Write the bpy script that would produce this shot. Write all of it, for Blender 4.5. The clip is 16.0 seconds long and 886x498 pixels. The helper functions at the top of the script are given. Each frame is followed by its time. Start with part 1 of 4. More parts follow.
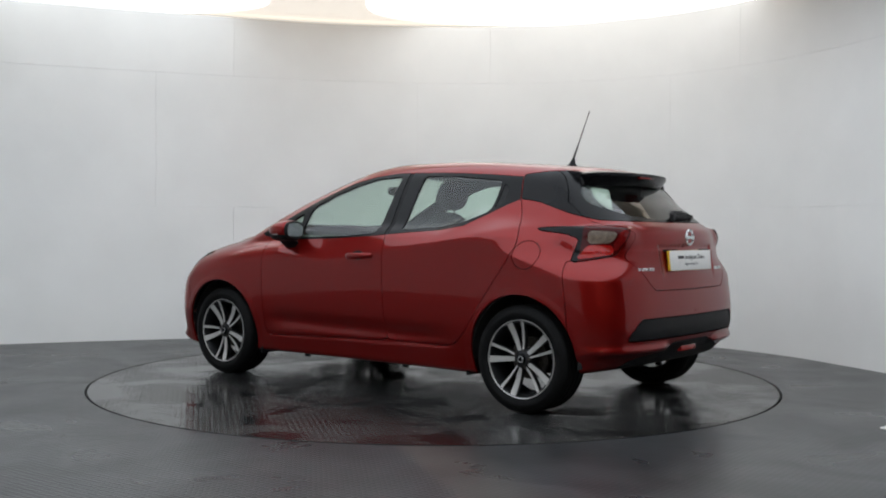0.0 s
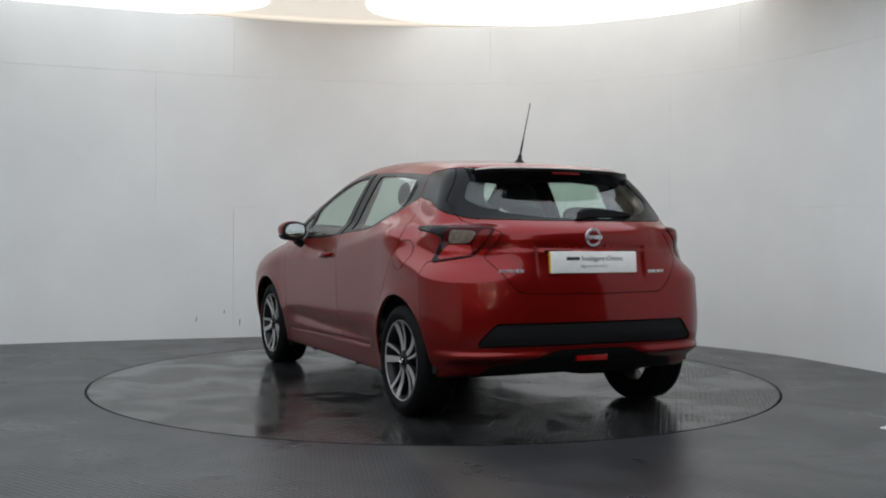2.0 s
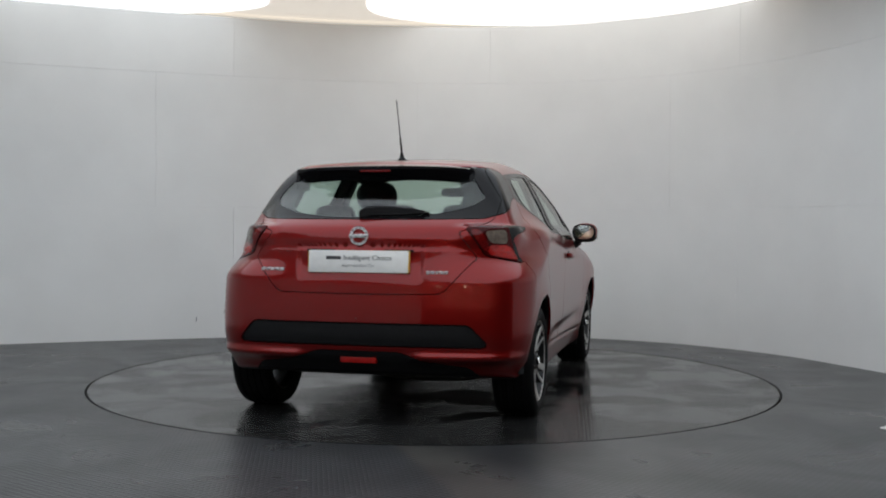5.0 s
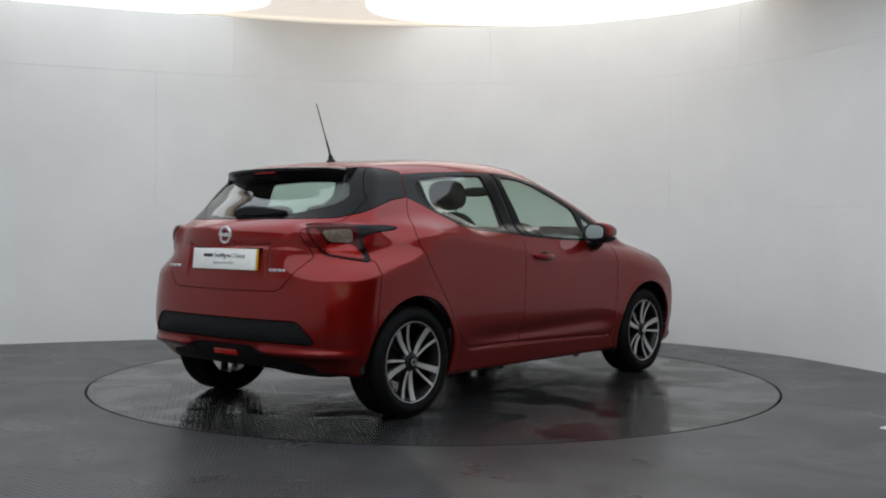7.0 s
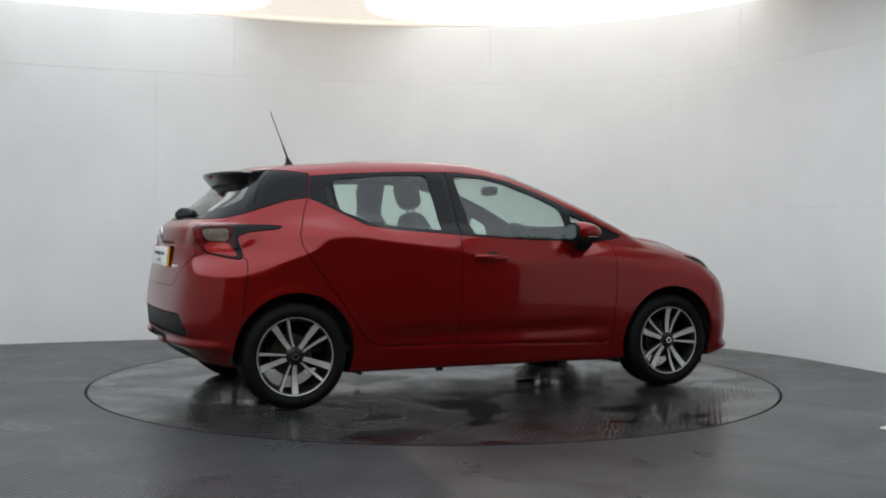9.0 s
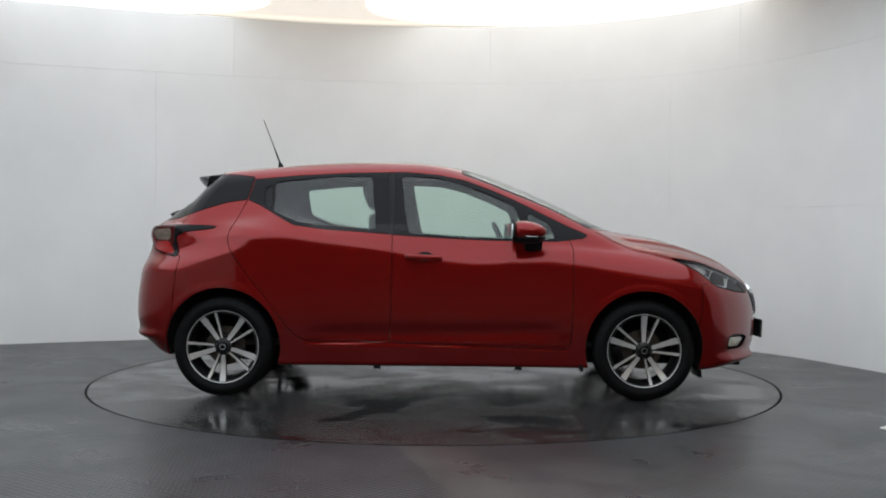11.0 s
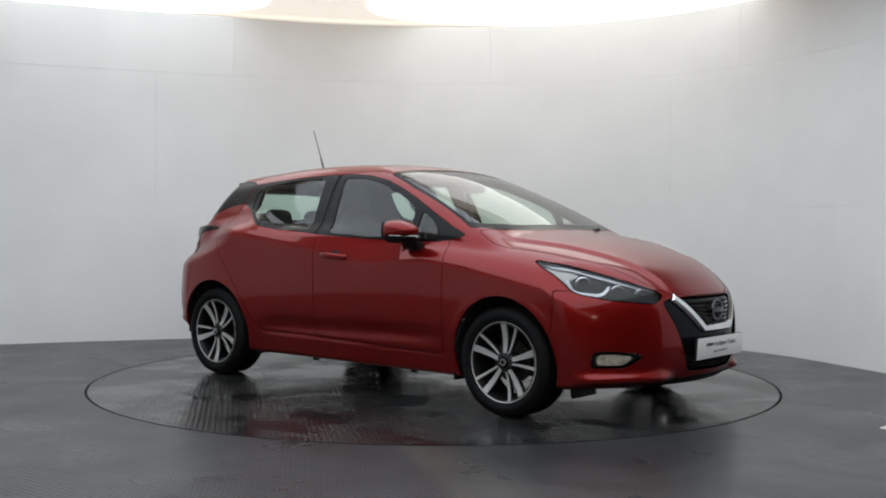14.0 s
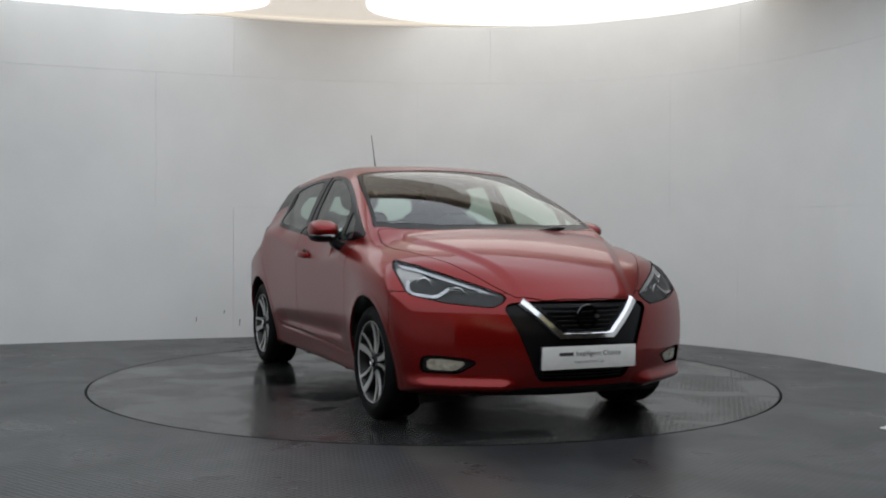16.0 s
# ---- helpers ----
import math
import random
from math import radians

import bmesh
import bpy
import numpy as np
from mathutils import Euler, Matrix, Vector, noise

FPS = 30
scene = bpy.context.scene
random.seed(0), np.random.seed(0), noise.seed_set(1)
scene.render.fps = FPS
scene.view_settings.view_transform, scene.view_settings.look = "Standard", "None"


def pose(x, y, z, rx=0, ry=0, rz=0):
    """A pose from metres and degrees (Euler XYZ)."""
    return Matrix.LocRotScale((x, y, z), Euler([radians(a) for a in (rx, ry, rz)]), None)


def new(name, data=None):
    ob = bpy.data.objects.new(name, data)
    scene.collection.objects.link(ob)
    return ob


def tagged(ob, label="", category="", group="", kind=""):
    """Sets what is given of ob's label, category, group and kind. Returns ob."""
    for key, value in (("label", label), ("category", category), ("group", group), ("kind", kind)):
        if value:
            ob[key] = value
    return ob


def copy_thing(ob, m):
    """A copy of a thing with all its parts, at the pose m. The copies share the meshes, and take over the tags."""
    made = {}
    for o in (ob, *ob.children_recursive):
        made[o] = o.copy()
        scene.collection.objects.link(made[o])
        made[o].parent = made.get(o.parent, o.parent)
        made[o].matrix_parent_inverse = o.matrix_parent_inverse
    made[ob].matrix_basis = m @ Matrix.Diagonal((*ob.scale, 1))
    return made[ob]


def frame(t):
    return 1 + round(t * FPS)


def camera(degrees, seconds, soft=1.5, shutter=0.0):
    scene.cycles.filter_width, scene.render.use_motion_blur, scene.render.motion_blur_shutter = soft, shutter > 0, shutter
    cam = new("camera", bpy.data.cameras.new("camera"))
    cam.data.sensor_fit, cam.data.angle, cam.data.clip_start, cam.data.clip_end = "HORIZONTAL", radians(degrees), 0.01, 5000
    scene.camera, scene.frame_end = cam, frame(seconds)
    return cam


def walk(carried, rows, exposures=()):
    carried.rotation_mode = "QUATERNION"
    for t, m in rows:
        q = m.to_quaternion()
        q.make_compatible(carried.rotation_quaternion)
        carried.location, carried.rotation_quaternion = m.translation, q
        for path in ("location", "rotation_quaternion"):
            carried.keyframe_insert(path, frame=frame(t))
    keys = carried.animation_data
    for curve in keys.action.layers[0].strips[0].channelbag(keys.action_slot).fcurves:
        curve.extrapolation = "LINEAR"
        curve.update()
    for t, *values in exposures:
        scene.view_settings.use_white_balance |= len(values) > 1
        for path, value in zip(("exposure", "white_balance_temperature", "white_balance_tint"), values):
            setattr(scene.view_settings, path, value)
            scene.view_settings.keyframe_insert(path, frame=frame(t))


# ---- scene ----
# The camera stands still; a car turns on a turntable whose centre is the origin.
cam = camera(46.32, 16.0, soft=1.9, shutter=0.5)
EYE = pose(0, -7.087, 0.999) @ pose(0, 0, 0, 0, 0, -0.43) @ pose(0, 0, 0, 90 - 0.936, 0, 0) @ pose(0, 0, 0, 0, 0, 0.365)
walk(cam, [(0.0, EYE), (16.0, EYE)], [(0.0, 0.0), (1.5, -0.12), (3.0, -0.30), (4.5, -0.37), (6.5, -0.25), (7.5, -0.1), (9.0, 0.0), (12.5, 0.0), (14.0, -0.02), (15.0, -0.18), (16.0, -0.37)])

TURN_START, TURN_RATE = 141.01, -13.023      # degrees, degrees a second
CENTRE_X, CENTRE_Y = -0.0199, 0.0604         # the turntable's centre in the car's plan

# ---- world and light ----
world = bpy.data.worlds.new("world")
scene.world = world
world.use_nodes = True
world.node_tree.nodes["Background"].inputs[0].default_value = (0.9, 0.95, 1.0, 1)
world.node_tree.nodes["Background"].inputs[1].default_value = 0.02
scene.view_settings.exposure = 0.0
MAIN_LIGHT, EDGE_LIGHT = 1.65, 1.75


# ---- materials ----
def material(name, colour, rough=0.5, metal=0.0, coat=0.0, grain=0.0, grain_scale=40.0, bump=0.0, bump_scale=200.0,
             rough_var=0.0, spec=0.5, emit=None, strength=0.0, coat_rough=0.03):
    m = bpy.data.materials.new(name)
    m.use_nodes = True
    nt = m.node_tree
    b = nt.nodes["Principled BSDF"]
    b.inputs["Base Color"].default_value = (*colour, 1)
    b.inputs["Roughness"].default_value = rough
    b.inputs["Metallic"].default_value = metal
    b.inputs["Coat Weight"].default_value = coat
    b.inputs["Coat Roughness"].default_value = coat_rough
    b.inputs["Specular IOR Level"].default_value = spec
    if emit:
        b.inputs["Emission Color"].default_value = (*emit, 1)
        b.inputs["Emission Strength"].default_value = strength
    tc = nt.nodes.new("ShaderNodeTexCoord")
    if grain or rough_var:
        big = nt.nodes.new("ShaderNodeTexNoise")
        big.inputs["Scale"].default_value = grain_scale
        big.inputs["Detail"].default_value = 8
        nt.links.new(tc.outputs["Object"], big.inputs["Vector"])
        if grain:
            ramp = nt.nodes.new("ShaderNodeValToRGB")
            ramp.color_ramp.elements[0].position, ramp.color_ramp.elements[1].position = 0.3, 0.7
            ramp.color_ramp.elements[0].color = (*[c * (1 - grain) for c in colour], 1)
            ramp.color_ramp.elements[1].color = (*[min(1, c * (1 + grain)) for c in colour], 1)
            nt.links.new(big.outputs["Fac"], ramp.inputs["Fac"])
            nt.links.new(ramp.outputs["Color"], b.inputs["Base Color"])
        if rough_var:
            mr = nt.nodes.new("ShaderNodeMapRange")
            mr.inputs["From Min"].default_value, mr.inputs["From Max"].default_value = 0.3, 0.7
            mr.inputs["To Min"].default_value, mr.inputs["To Max"].default_value = rough - rough_var, rough + rough_var
            nt.links.new(big.outputs["Fac"], mr.inputs["Value"])
            nt.links.new(mr.outputs["Result"], b.inputs["Roughness"])
    if bump:
        n = nt.nodes.new("ShaderNodeTexNoise")
        n.inputs["Scale"].default_value = bump_scale
        nt.links.new(tc.outputs["Object"], n.inputs["Vector"])
        bp = nt.nodes.new("ShaderNodeBump")
        bp.inputs["Strength"].default_value = bump
        bp.inputs["Distance"].default_value = 0.002
        nt.links.new(n.outputs["Fac"], bp.inputs["Height"])
        nt.links.new(bp.outputs["Normal"], b.inputs["Normal"])
    return m


def glass_material(name, tint, rough=0.0, low=0.06, high=0.95):
    """Thin glass: the tint passes light, the gloss grows towards grazing."""
    m = bpy.data.materials.new(name)
    m.use_nodes = True
    nt = m.node_tree
    nt.nodes.remove(nt.nodes["Principled BSDF"])
    out = nt.nodes["Material Output"]
    t = nt.nodes.new("ShaderNodeBsdfTransparent")
    t.inputs["Color"].default_value = (*tint, 1)
    g = nt.nodes.new("ShaderNodeBsdfGlossy")
    g.inputs["Roughness"].default_value = rough
    lw = nt.nodes.new("ShaderNodeLayerWeight")
    lw.inputs["Blend"].default_value = 0.5
    up = nt.nodes.new("ShaderNodeMath")
    up.operation = "POWER"
    up.inputs[1].default_value = 4.0
    nt.links.new(lw.outputs["Facing"], up.inputs[0])
    fr = nt.nodes.new("ShaderNodeMapRange")
    fr.inputs["To Min"].default_value, fr.inputs["To Max"].default_value = low, high
    nt.links.new(up.outputs[0], fr.inputs["Value"])
    mix = nt.nodes.new("ShaderNodeMixShader")
    nt.links.new(fr.outputs[0], mix.inputs[0])
    nt.links.new(t.outputs[0], mix.inputs[1])
    nt.links.new(g.outputs[0], mix.inputs[2])
    nt.links.new(mix.outputs[0], out.inputs["Surface"])
    return m


WORN_TURN, WORN_SHIFT = -15.4, 0.789      # where the sheet's studs are worn flat


def floor_material(name, colour, rough, wet):
    """Dark studded rubber sheet: rows of small raised studs, scuffs, dust, and wet patches where wet is set."""
    m = material(name, colour, rough)
    nt = m.node_tree
    b = nt.nodes["Principled BSDF"]
    b.inputs["Specular IOR Level"].default_value = 0.4 if wet else 0.46
    tc = nt.nodes.new("ShaderNodeTexCoord")
    mp = nt.nodes.new("ShaderNodeMapping")
    mp.inputs["Rotation"].default_value = (0, 0, radians(38))
    nt.links.new(tc.outputs["Object"], mp.inputs["Vector"])
    studs = nt.nodes.new("ShaderNodeTexVoronoi")
    studs.inputs["Scale"].default_value = 34
    studs.inputs["Randomness"].default_value = 0.0
    nt.links.new(mp.outputs[0], studs.inputs["Vector"])
    ramp = nt.nodes.new("ShaderNodeValToRGB")
    ramp.color_ramp.elements[0].position, ramp.color_ramp.elements[1].position = 0.25, 0.42
    ramp.color_ramp.elements[0].color, ramp.color_ramp.elements[1].color = (1, 1, 1, 1), (0, 0, 0, 1)
    nt.links.new(studs.outputs["Distance"], ramp.inputs["Fac"])
    bp = nt.nodes.new("ShaderNodeBump")
    bp.inputs["Strength"].default_value = 0.8 if wet else 1.0
    bp.inputs["Distance"].default_value = 0.003
    height = ramp.outputs[0]
    if not wet:
        sep = nt.nodes.new("ShaderNodeSeparateXYZ")
        turned = nt.nodes.new("ShaderNodeMapping")
        turned.inputs["Rotation"].default_value = (0, 0, radians(WORN_TURN))
        turned.inputs["Location"].default_value = (WORN_SHIFT, 0, 0)
        nt.links.new(tc.outputs["Object"], turned.inputs["Vector"])
        nt.links.new(turned.outputs[0], sep.inputs[0])
        worn = nt.nodes.new("ShaderNodeMapRange")
        worn.inputs["From Min"].default_value, worn.inputs["From Max"].default_value = -0.03, 0.06
        worn.inputs["To Min"].default_value, worn.inputs["To Max"].default_value = 1.0, 0.12
        nt.links.new(sep.outputs[0], worn.inputs["Value"])
        low = nt.nodes.new("ShaderNodeMath")
        low.operation = "MULTIPLY"
        nt.links.new(ramp.outputs[0], low.inputs[0])
        nt.links.new(worn.outputs[0], low.inputs[1])
        height = low.outputs[0]
    nt.links.new(height, bp.inputs["Height"])
    nt.links.new(bp.outputs[0], b.inputs["Normal"])
    dirt = nt.nodes.new("ShaderNodeTexNoise")
    dirt.inputs["Scale"].default_value = 1.3
    dirt.inputs["Detail"].default_value = 9
    dirt.inputs["Roughness"].default_value = 0.62
    nt.links.new(tc.outputs["Object"], dirt.inputs["Vector"])
    tone = nt.nodes.new("ShaderNodeValToRGB")
    tone.color_ramp.elements[0].position, tone.color_ramp.elements[1].position = 0.3, 0.72
    tone.color_ramp.elements[0].color = (*[c * (0.4 if wet else 0.55) for c in colour], 1)
    tone.color_ramp.elements[1].color = (*[c * (2.6 if wet else 1.7) for c in colour], 1)
    nt.links.new(dirt.outputs["Fac"], tone.inputs["Fac"])
    nt.links.new(tone.outputs[0], b.inputs["Base Color"])
    if not wet:
        rub = nt.nodes.new("ShaderNodeValToRGB")
        for k, (at, level) in enumerate(((0.0, 0.0), (0.10, 1.0), (0.5, 0.8), (1.0, 0.0))):
            e = rub.color_ramp.elements[k] if k < 2 else rub.color_ramp.elements.new(at)
            e.position, e.color = at, (level, level, level, 1)
        band = nt.nodes.new("ShaderNodeMapRange")
        band.inputs["From Min"].default_value, band.inputs["From Max"].default_value = 0.0, 0.42
        nt.links.new(sep.outputs[0], band.inputs["Value"])
        nt.links.new(band.outputs[0], rub.inputs["Fac"])
        patchy = nt.nodes.new("ShaderNodeMath")
        patchy.operation = "MULTIPLY"
        nt.links.new(rub.outputs[0], patchy.inputs[0])
        nt.links.new(dirt.outputs["Fac"], patchy.inputs[1])
        mixed = nt.nodes.new("ShaderNodeMix")
        mixed.data_type = "RGBA"
        nt.links.new(patchy.outputs[0], mixed.inputs[0])
        nt.links.new(tone.outputs[0], mixed.inputs[6])
        mixed.inputs[7].default_value = (0.085, 0.078, 0.068, 1)
        nt.links.new(mixed.outputs[2], b.inputs["Base Color"])
    gl = nt.nodes.new("ShaderNodeValToRGB")
    lo, hi = (rough - 0.09, rough + 0.06) if wet else (rough - 0.06, rough + 0.06)
    gl.color_ramp.elements[0].position, gl.color_ramp.elements[1].position = (0.40, 0.60) if wet else (0.3, 0.7)
    gl.color_ramp.elements[0].color, gl.color_ramp.elements[1].color = (lo, lo, lo, 1), (hi, hi, hi, 1)
    pool = nt.nodes.new("ShaderNodeTexNoise")
    pool.inputs["Scale"].default_value = 1.9
    pool.inputs["Detail"].default_value = 5
    pool.inputs["Distortion"].default_value = 0.6
    nt.links.new(tc.outputs["Object"], pool.inputs["Vector"])
    nt.links.new(pool.outputs["Fac"], gl.inputs["Fac"])
    if wet:
        dry = nt.nodes.new("ShaderNodeMapRange")
        dry.inputs["From Min"].default_value, dry.inputs["From Max"].default_value = 0.43, 0.56
        dry.inputs["To Min"].default_value, dry.inputs["To Max"].default_value = 0.06, 0.9
        nt.links.new(pool.outputs["Fac"], dry.inputs["Value"])
        proud = nt.nodes.new("ShaderNodeMath")
        proud.operation = "MULTIPLY"
        nt.links.new(ramp.outputs[0], proud.inputs[0])
        nt.links.new(dry.outputs[0], proud.inputs[1])
        nt.links.new(proud.outputs[0], bp.inputs["Height"])
    nt.links.new(gl.outputs[0], b.inputs["Roughness"])
    return m


PAINT = material("red_paint", (0.185, 0.0036, 0.0030), rough=0.30, metal=0.58, coat=0.60, spec=0.15, grain=0.10, grain_scale=900)
BLACK_GLOSS = material("black_gloss", (0.005, 0.005, 0.006), rough=0.22, rough_var=0.04, grain_scale=8, spec=0.15)
BLACK_PLASTIC = material("black_plastic", (0.008, 0.008, 0.009), rough=0.5, spec=0.18, grain=0.2, grain_scale=60, bump=0.3, bump_scale=900)
RUBBER = material("tyre_rubber", (0.004, 0.004, 0.0043), rough=0.62, spec=0.12, grain=0.3, grain_scale=25, bump=0.2, bump_scale=500)
DARK = material("dark_lining", (0.010, 0.010, 0.011), rough=0.85, grain=0.25, grain_scale=30)
CLOTH = material("grey_seat_cloth", (0.028, 0.029, 0.032), rough=0.9, grain=0.25, grain_scale=120, bump=0.4, bump_scale=700)
CHROME = material("chrome", (0.80, 0.80, 0.81), rough=0.13, metal=1.0)
ALLOY = material("machined_alloy", (0.46, 0.45, 0.44), rough=0.32, metal=0.45, rough_var=0.05, grain_scale=90)
ALLOY_DARK = material("dark_alloy", (0.009, 0.009, 0.010), rough=0.35, metal=0.4, rough_var=0.06, grain_scale=40)
STEEL = material("brake_steel", (0.07, 0.062, 0.055), rough=0.4, metal=0.9, grain=0.3, grain_scale=60)
WINDOW = glass_material("window_glass", (0.73, 0.86, 0.79))
SCREEN = glass_material("windscreen_glass", (0.76, 0.87, 0.80))
LENS = glass_material("clear_lens", (0.92, 0.93, 0.94), low=0.03, high=0.28)
RED_LENS = material("red_lens", (0.30, 0.006, 0.005), rough=0.2, coat=0.2, spec=0.3, grain=0.25, grain_scale=60)
DARK_RED_LENS = material("smoked_red_lens", (0.045, 0.002, 0.002), rough=0.12, spec=0.15, grain=0.2, grain_scale=60)
INNER_RED = material("deep_red_lens", (0.13, 0.004, 0.004), rough=0.15, spec=0.3, grain=0.2, grain_scale=60)
FOG_GLASS = material("fog_lamp_glass", (0.50, 0.46, 0.37), rough=0.2, metal=0.3, coat=1.0, grain=0.3, grain_scale=35)
TAIL_CLEAR = material("grey_clear_lens", (0.14, 0.108, 0.085), rough=0.25, spec=0.2, grain=0.3, grain_scale=45)
LAMP_SILVER = material("lamp_silver", (0.40, 0.40, 0.41), rough=0.22, metal=0.9, grain=0.2, grain_scale=30)
CHROME_SOFT = material("brushed_chrome", (0.66, 0.66, 0.67), rough=0.28, metal=0.7, rough_var=0.05, grain_scale=60)
CHROME_DARK = material("smoked_chrome", (0.07, 0.07, 0.075), rough=0.12, metal=1.0, rough_var=0.04, grain_scale=30)
CLEAR_LAMP = material("clear_lamp", (0.30, 0.285, 0.27), rough=0.28, metal=0.4, coat=1.0, grain=0.3, grain_scale=25)
MIRROR = material("mirror_glass", (0.85, 0.9, 0.88), rough=0.02, metal=1.0)
PLATE = material("white_plate", (0.78, 0.77, 0.75), rough=0.35, grain=0.04, grain_scale=30)
YELLOW = material("yellow_plate_edge", (0.75, 0.42, 0.02), rough=0.35, grain=0.05, grain_scale=30)
INK = material("dark_print", (0.03, 0.03, 0.035), rough=0.5)
GREY_INK = material("grey_print", (0.25, 0.25, 0.26), rough=0.5)
WALL_PAINT = material("white_wall_paint", (0.80, 0.80, 0.79), rough=0.62, grain=0.035, grain_scale=1.6, bump=0.15, bump_scale=60)
CEILING_PAINT = material("cream_ceiling_paint", (0.72, 0.66, 0.56), rough=0.7, grain=0.05, grain_scale=2.0)
DARK_WALL = material("dark_hall_paint", (0.06, 0.06, 0.06), rough=0.8, grain=0.2, grain_scale=2.0)
EDGE_WARM = material("warm_edge_diffuser", (0.9, 0.9, 0.88), rough=0.5, emit=(1.0, 0.985, 0.95), strength=EDGE_LIGHT)
EDGE_COOL = material("cool_edge_diffuser", (0.9, 0.9, 0.9), rough=0.5, emit=(0.96, 1.0, 1.02), strength=EDGE_LIGHT)
# cream ceiling with bounced light put in as emission; no lamp
CEILING_GLOW = material("glowing_cream_ceiling", (0.8, 0.74, 0.64), rough=0.6, emit=(1.0, 0.92, 0.82), strength=0.68)
DIFFUSER = material("light_diffuser", (0.9, 0.9, 0.9), rough=0.5, emit=(0.915, 1.0, 1.085), strength=MAIN_LIGHT)
SPOT_GLOW = material("spot_glow", (0.9, 0.85, 0.75), rough=0.4, emit=(1.0, 0.82, 0.55), strength=150.0)
FLOOR = floor_material("studded_rubber_floor", (0.024, 0.025, 0.027), 0.31, False)
DISC = floor_material("turntable_rubber", (0.013, 0.013, 0.013), 0.18, True)


# ---- mesh helpers ----
def part(name, bm, mat, parent=None, label="", smooth=40):
    """Links a bmesh as one mesh object under a thing or part."""
    me = bpy.data.meshes.new(name)
    bmesh.ops.recalc_face_normals(bm, faces=bm.faces)
    bm.to_mesh(me)
    bm.free()
    me.materials.append(mat)
    if smooth:
        me.shade_smooth()
        me.set_sharp_from_angle(angle=radians(smooth))
    ob = new(name, me)
    if parent is not None:
        ob.parent = parent
    if label:
        tagged(ob, label)
    return ob


def box(x0, x1, y0, y1, z0, z1, bevel=0.0, bm=None, m=None, seg=2):
    bm = bm or bmesh.new()
    g = bmesh.ops.create_cube(bm, size=1)["verts"]
    for v in g:
        v.co = Vector(((x0 + x1) / 2 + v.co.x * (x1 - x0), (y0 + y1) / 2 + v.co.y * (y1 - y0), (z0 + z1) / 2 + v.co.z * (z1 - z0)))
    if bevel:
        edges = list({e for v in g for e in v.link_edges})
        r = bmesh.ops.bevel(bm, geom=edges, offset=bevel, segments=seg, profile=0.5, affect="EDGES")
        g = list({v for f in r["faces"] for v in f.verts} | {v for v in g if v.is_valid})
    if m is not None:
        for v in g:
            if v.is_valid:
                v.co = m @ v.co
    return bm


def rings(loops, closed=True, caps=True, bm=None):
    """Skins a row of equally long point loops."""
    bm = bm or bmesh.new()
    vs = [[bm.verts.new(p) for p in loop] for loop in loops]
    n = len(loops[0])
    for a, b in zip(vs, vs[1:]):
        for i in range(n if closed else n - 1):
            j = (i + 1) % n
            bm.faces.new((a[i], a[j], b[j], b[i]))
    if caps and closed:
        bm.faces.new(vs[0][::-1])
        bm.faces.new(vs[-1])
    return bm


def tube(path, radius, n=8, bm=None):
    """A round bar along a path; radius is a number or one a point."""
    loops = []
    for i, p in enumerate(path):
        p = Vector(p)
        d = (Vector(path[min(i + 1, len(path) - 1)]) - Vector(path[max(i - 1, 0)])).normalized()
        a = d.orthogonal().normalized() if abs(d.z) < 0.9 else d.cross(Vector((1, 0, 0))).normalized()
        if abs(d.z) < 0.9:
            a = d.cross(Vector((0, 0, 1))).normalized()
        b = d.cross(a)
        r = radius[i] if isinstance(radius, (list, tuple)) else radius
        loops.append([p + r * (math.cos(2 * math.pi * k / n) * a + math.sin(2 * math.pi * k / n) * b) for k in range(n)])
    return rings(loops, bm=bm)


def lathe(profile, n=48, closed_profile=False, bm=None):
    """Turns (radius, y) pairs about the y axis."""
    bm = bm or bmesh.new()
    loops = [[bm.verts.new((r * math.cos(2 * math.pi * k / n), y, r * math.sin(2 * math.pi * k / n))) for k in range(n)] for r, y in profile]
    pairs = list(zip(loops, loops[1:])) + ([(loops[-1], loops[0])] if closed_profile else [])
    for a, b in pairs:
        for i in range(n):
            j = (i + 1) % n
            bm.faces.new((a[i], b[i], b[j], a[j]))
    return bm


def prism(outline, depth, m, bevel=0.0):
    """A flat outline (u, v) in the plane of m, from 0 to depth along m's z."""
    bm = bmesh.new()
    lo = [bm.verts.new(m @ Vector((u, v, 0))) for u, v in outline]
    hi = [bm.verts.new(m @ Vector((u, v, depth))) for u, v in outline]
    n = len(outline)
    bm.faces.new(lo[::-1])
    top = bm.faces.new(hi)
    for i in range(n):
        bm.faces.new((lo[i], lo[(i + 1) % n], hi[(i + 1) % n], hi[i]))
    if bevel:
        bmesh.ops.bevel(bm, geom=list(top.edges), offset=bevel, segments=2, profile=0.5, affect="EDGES")
    return bm


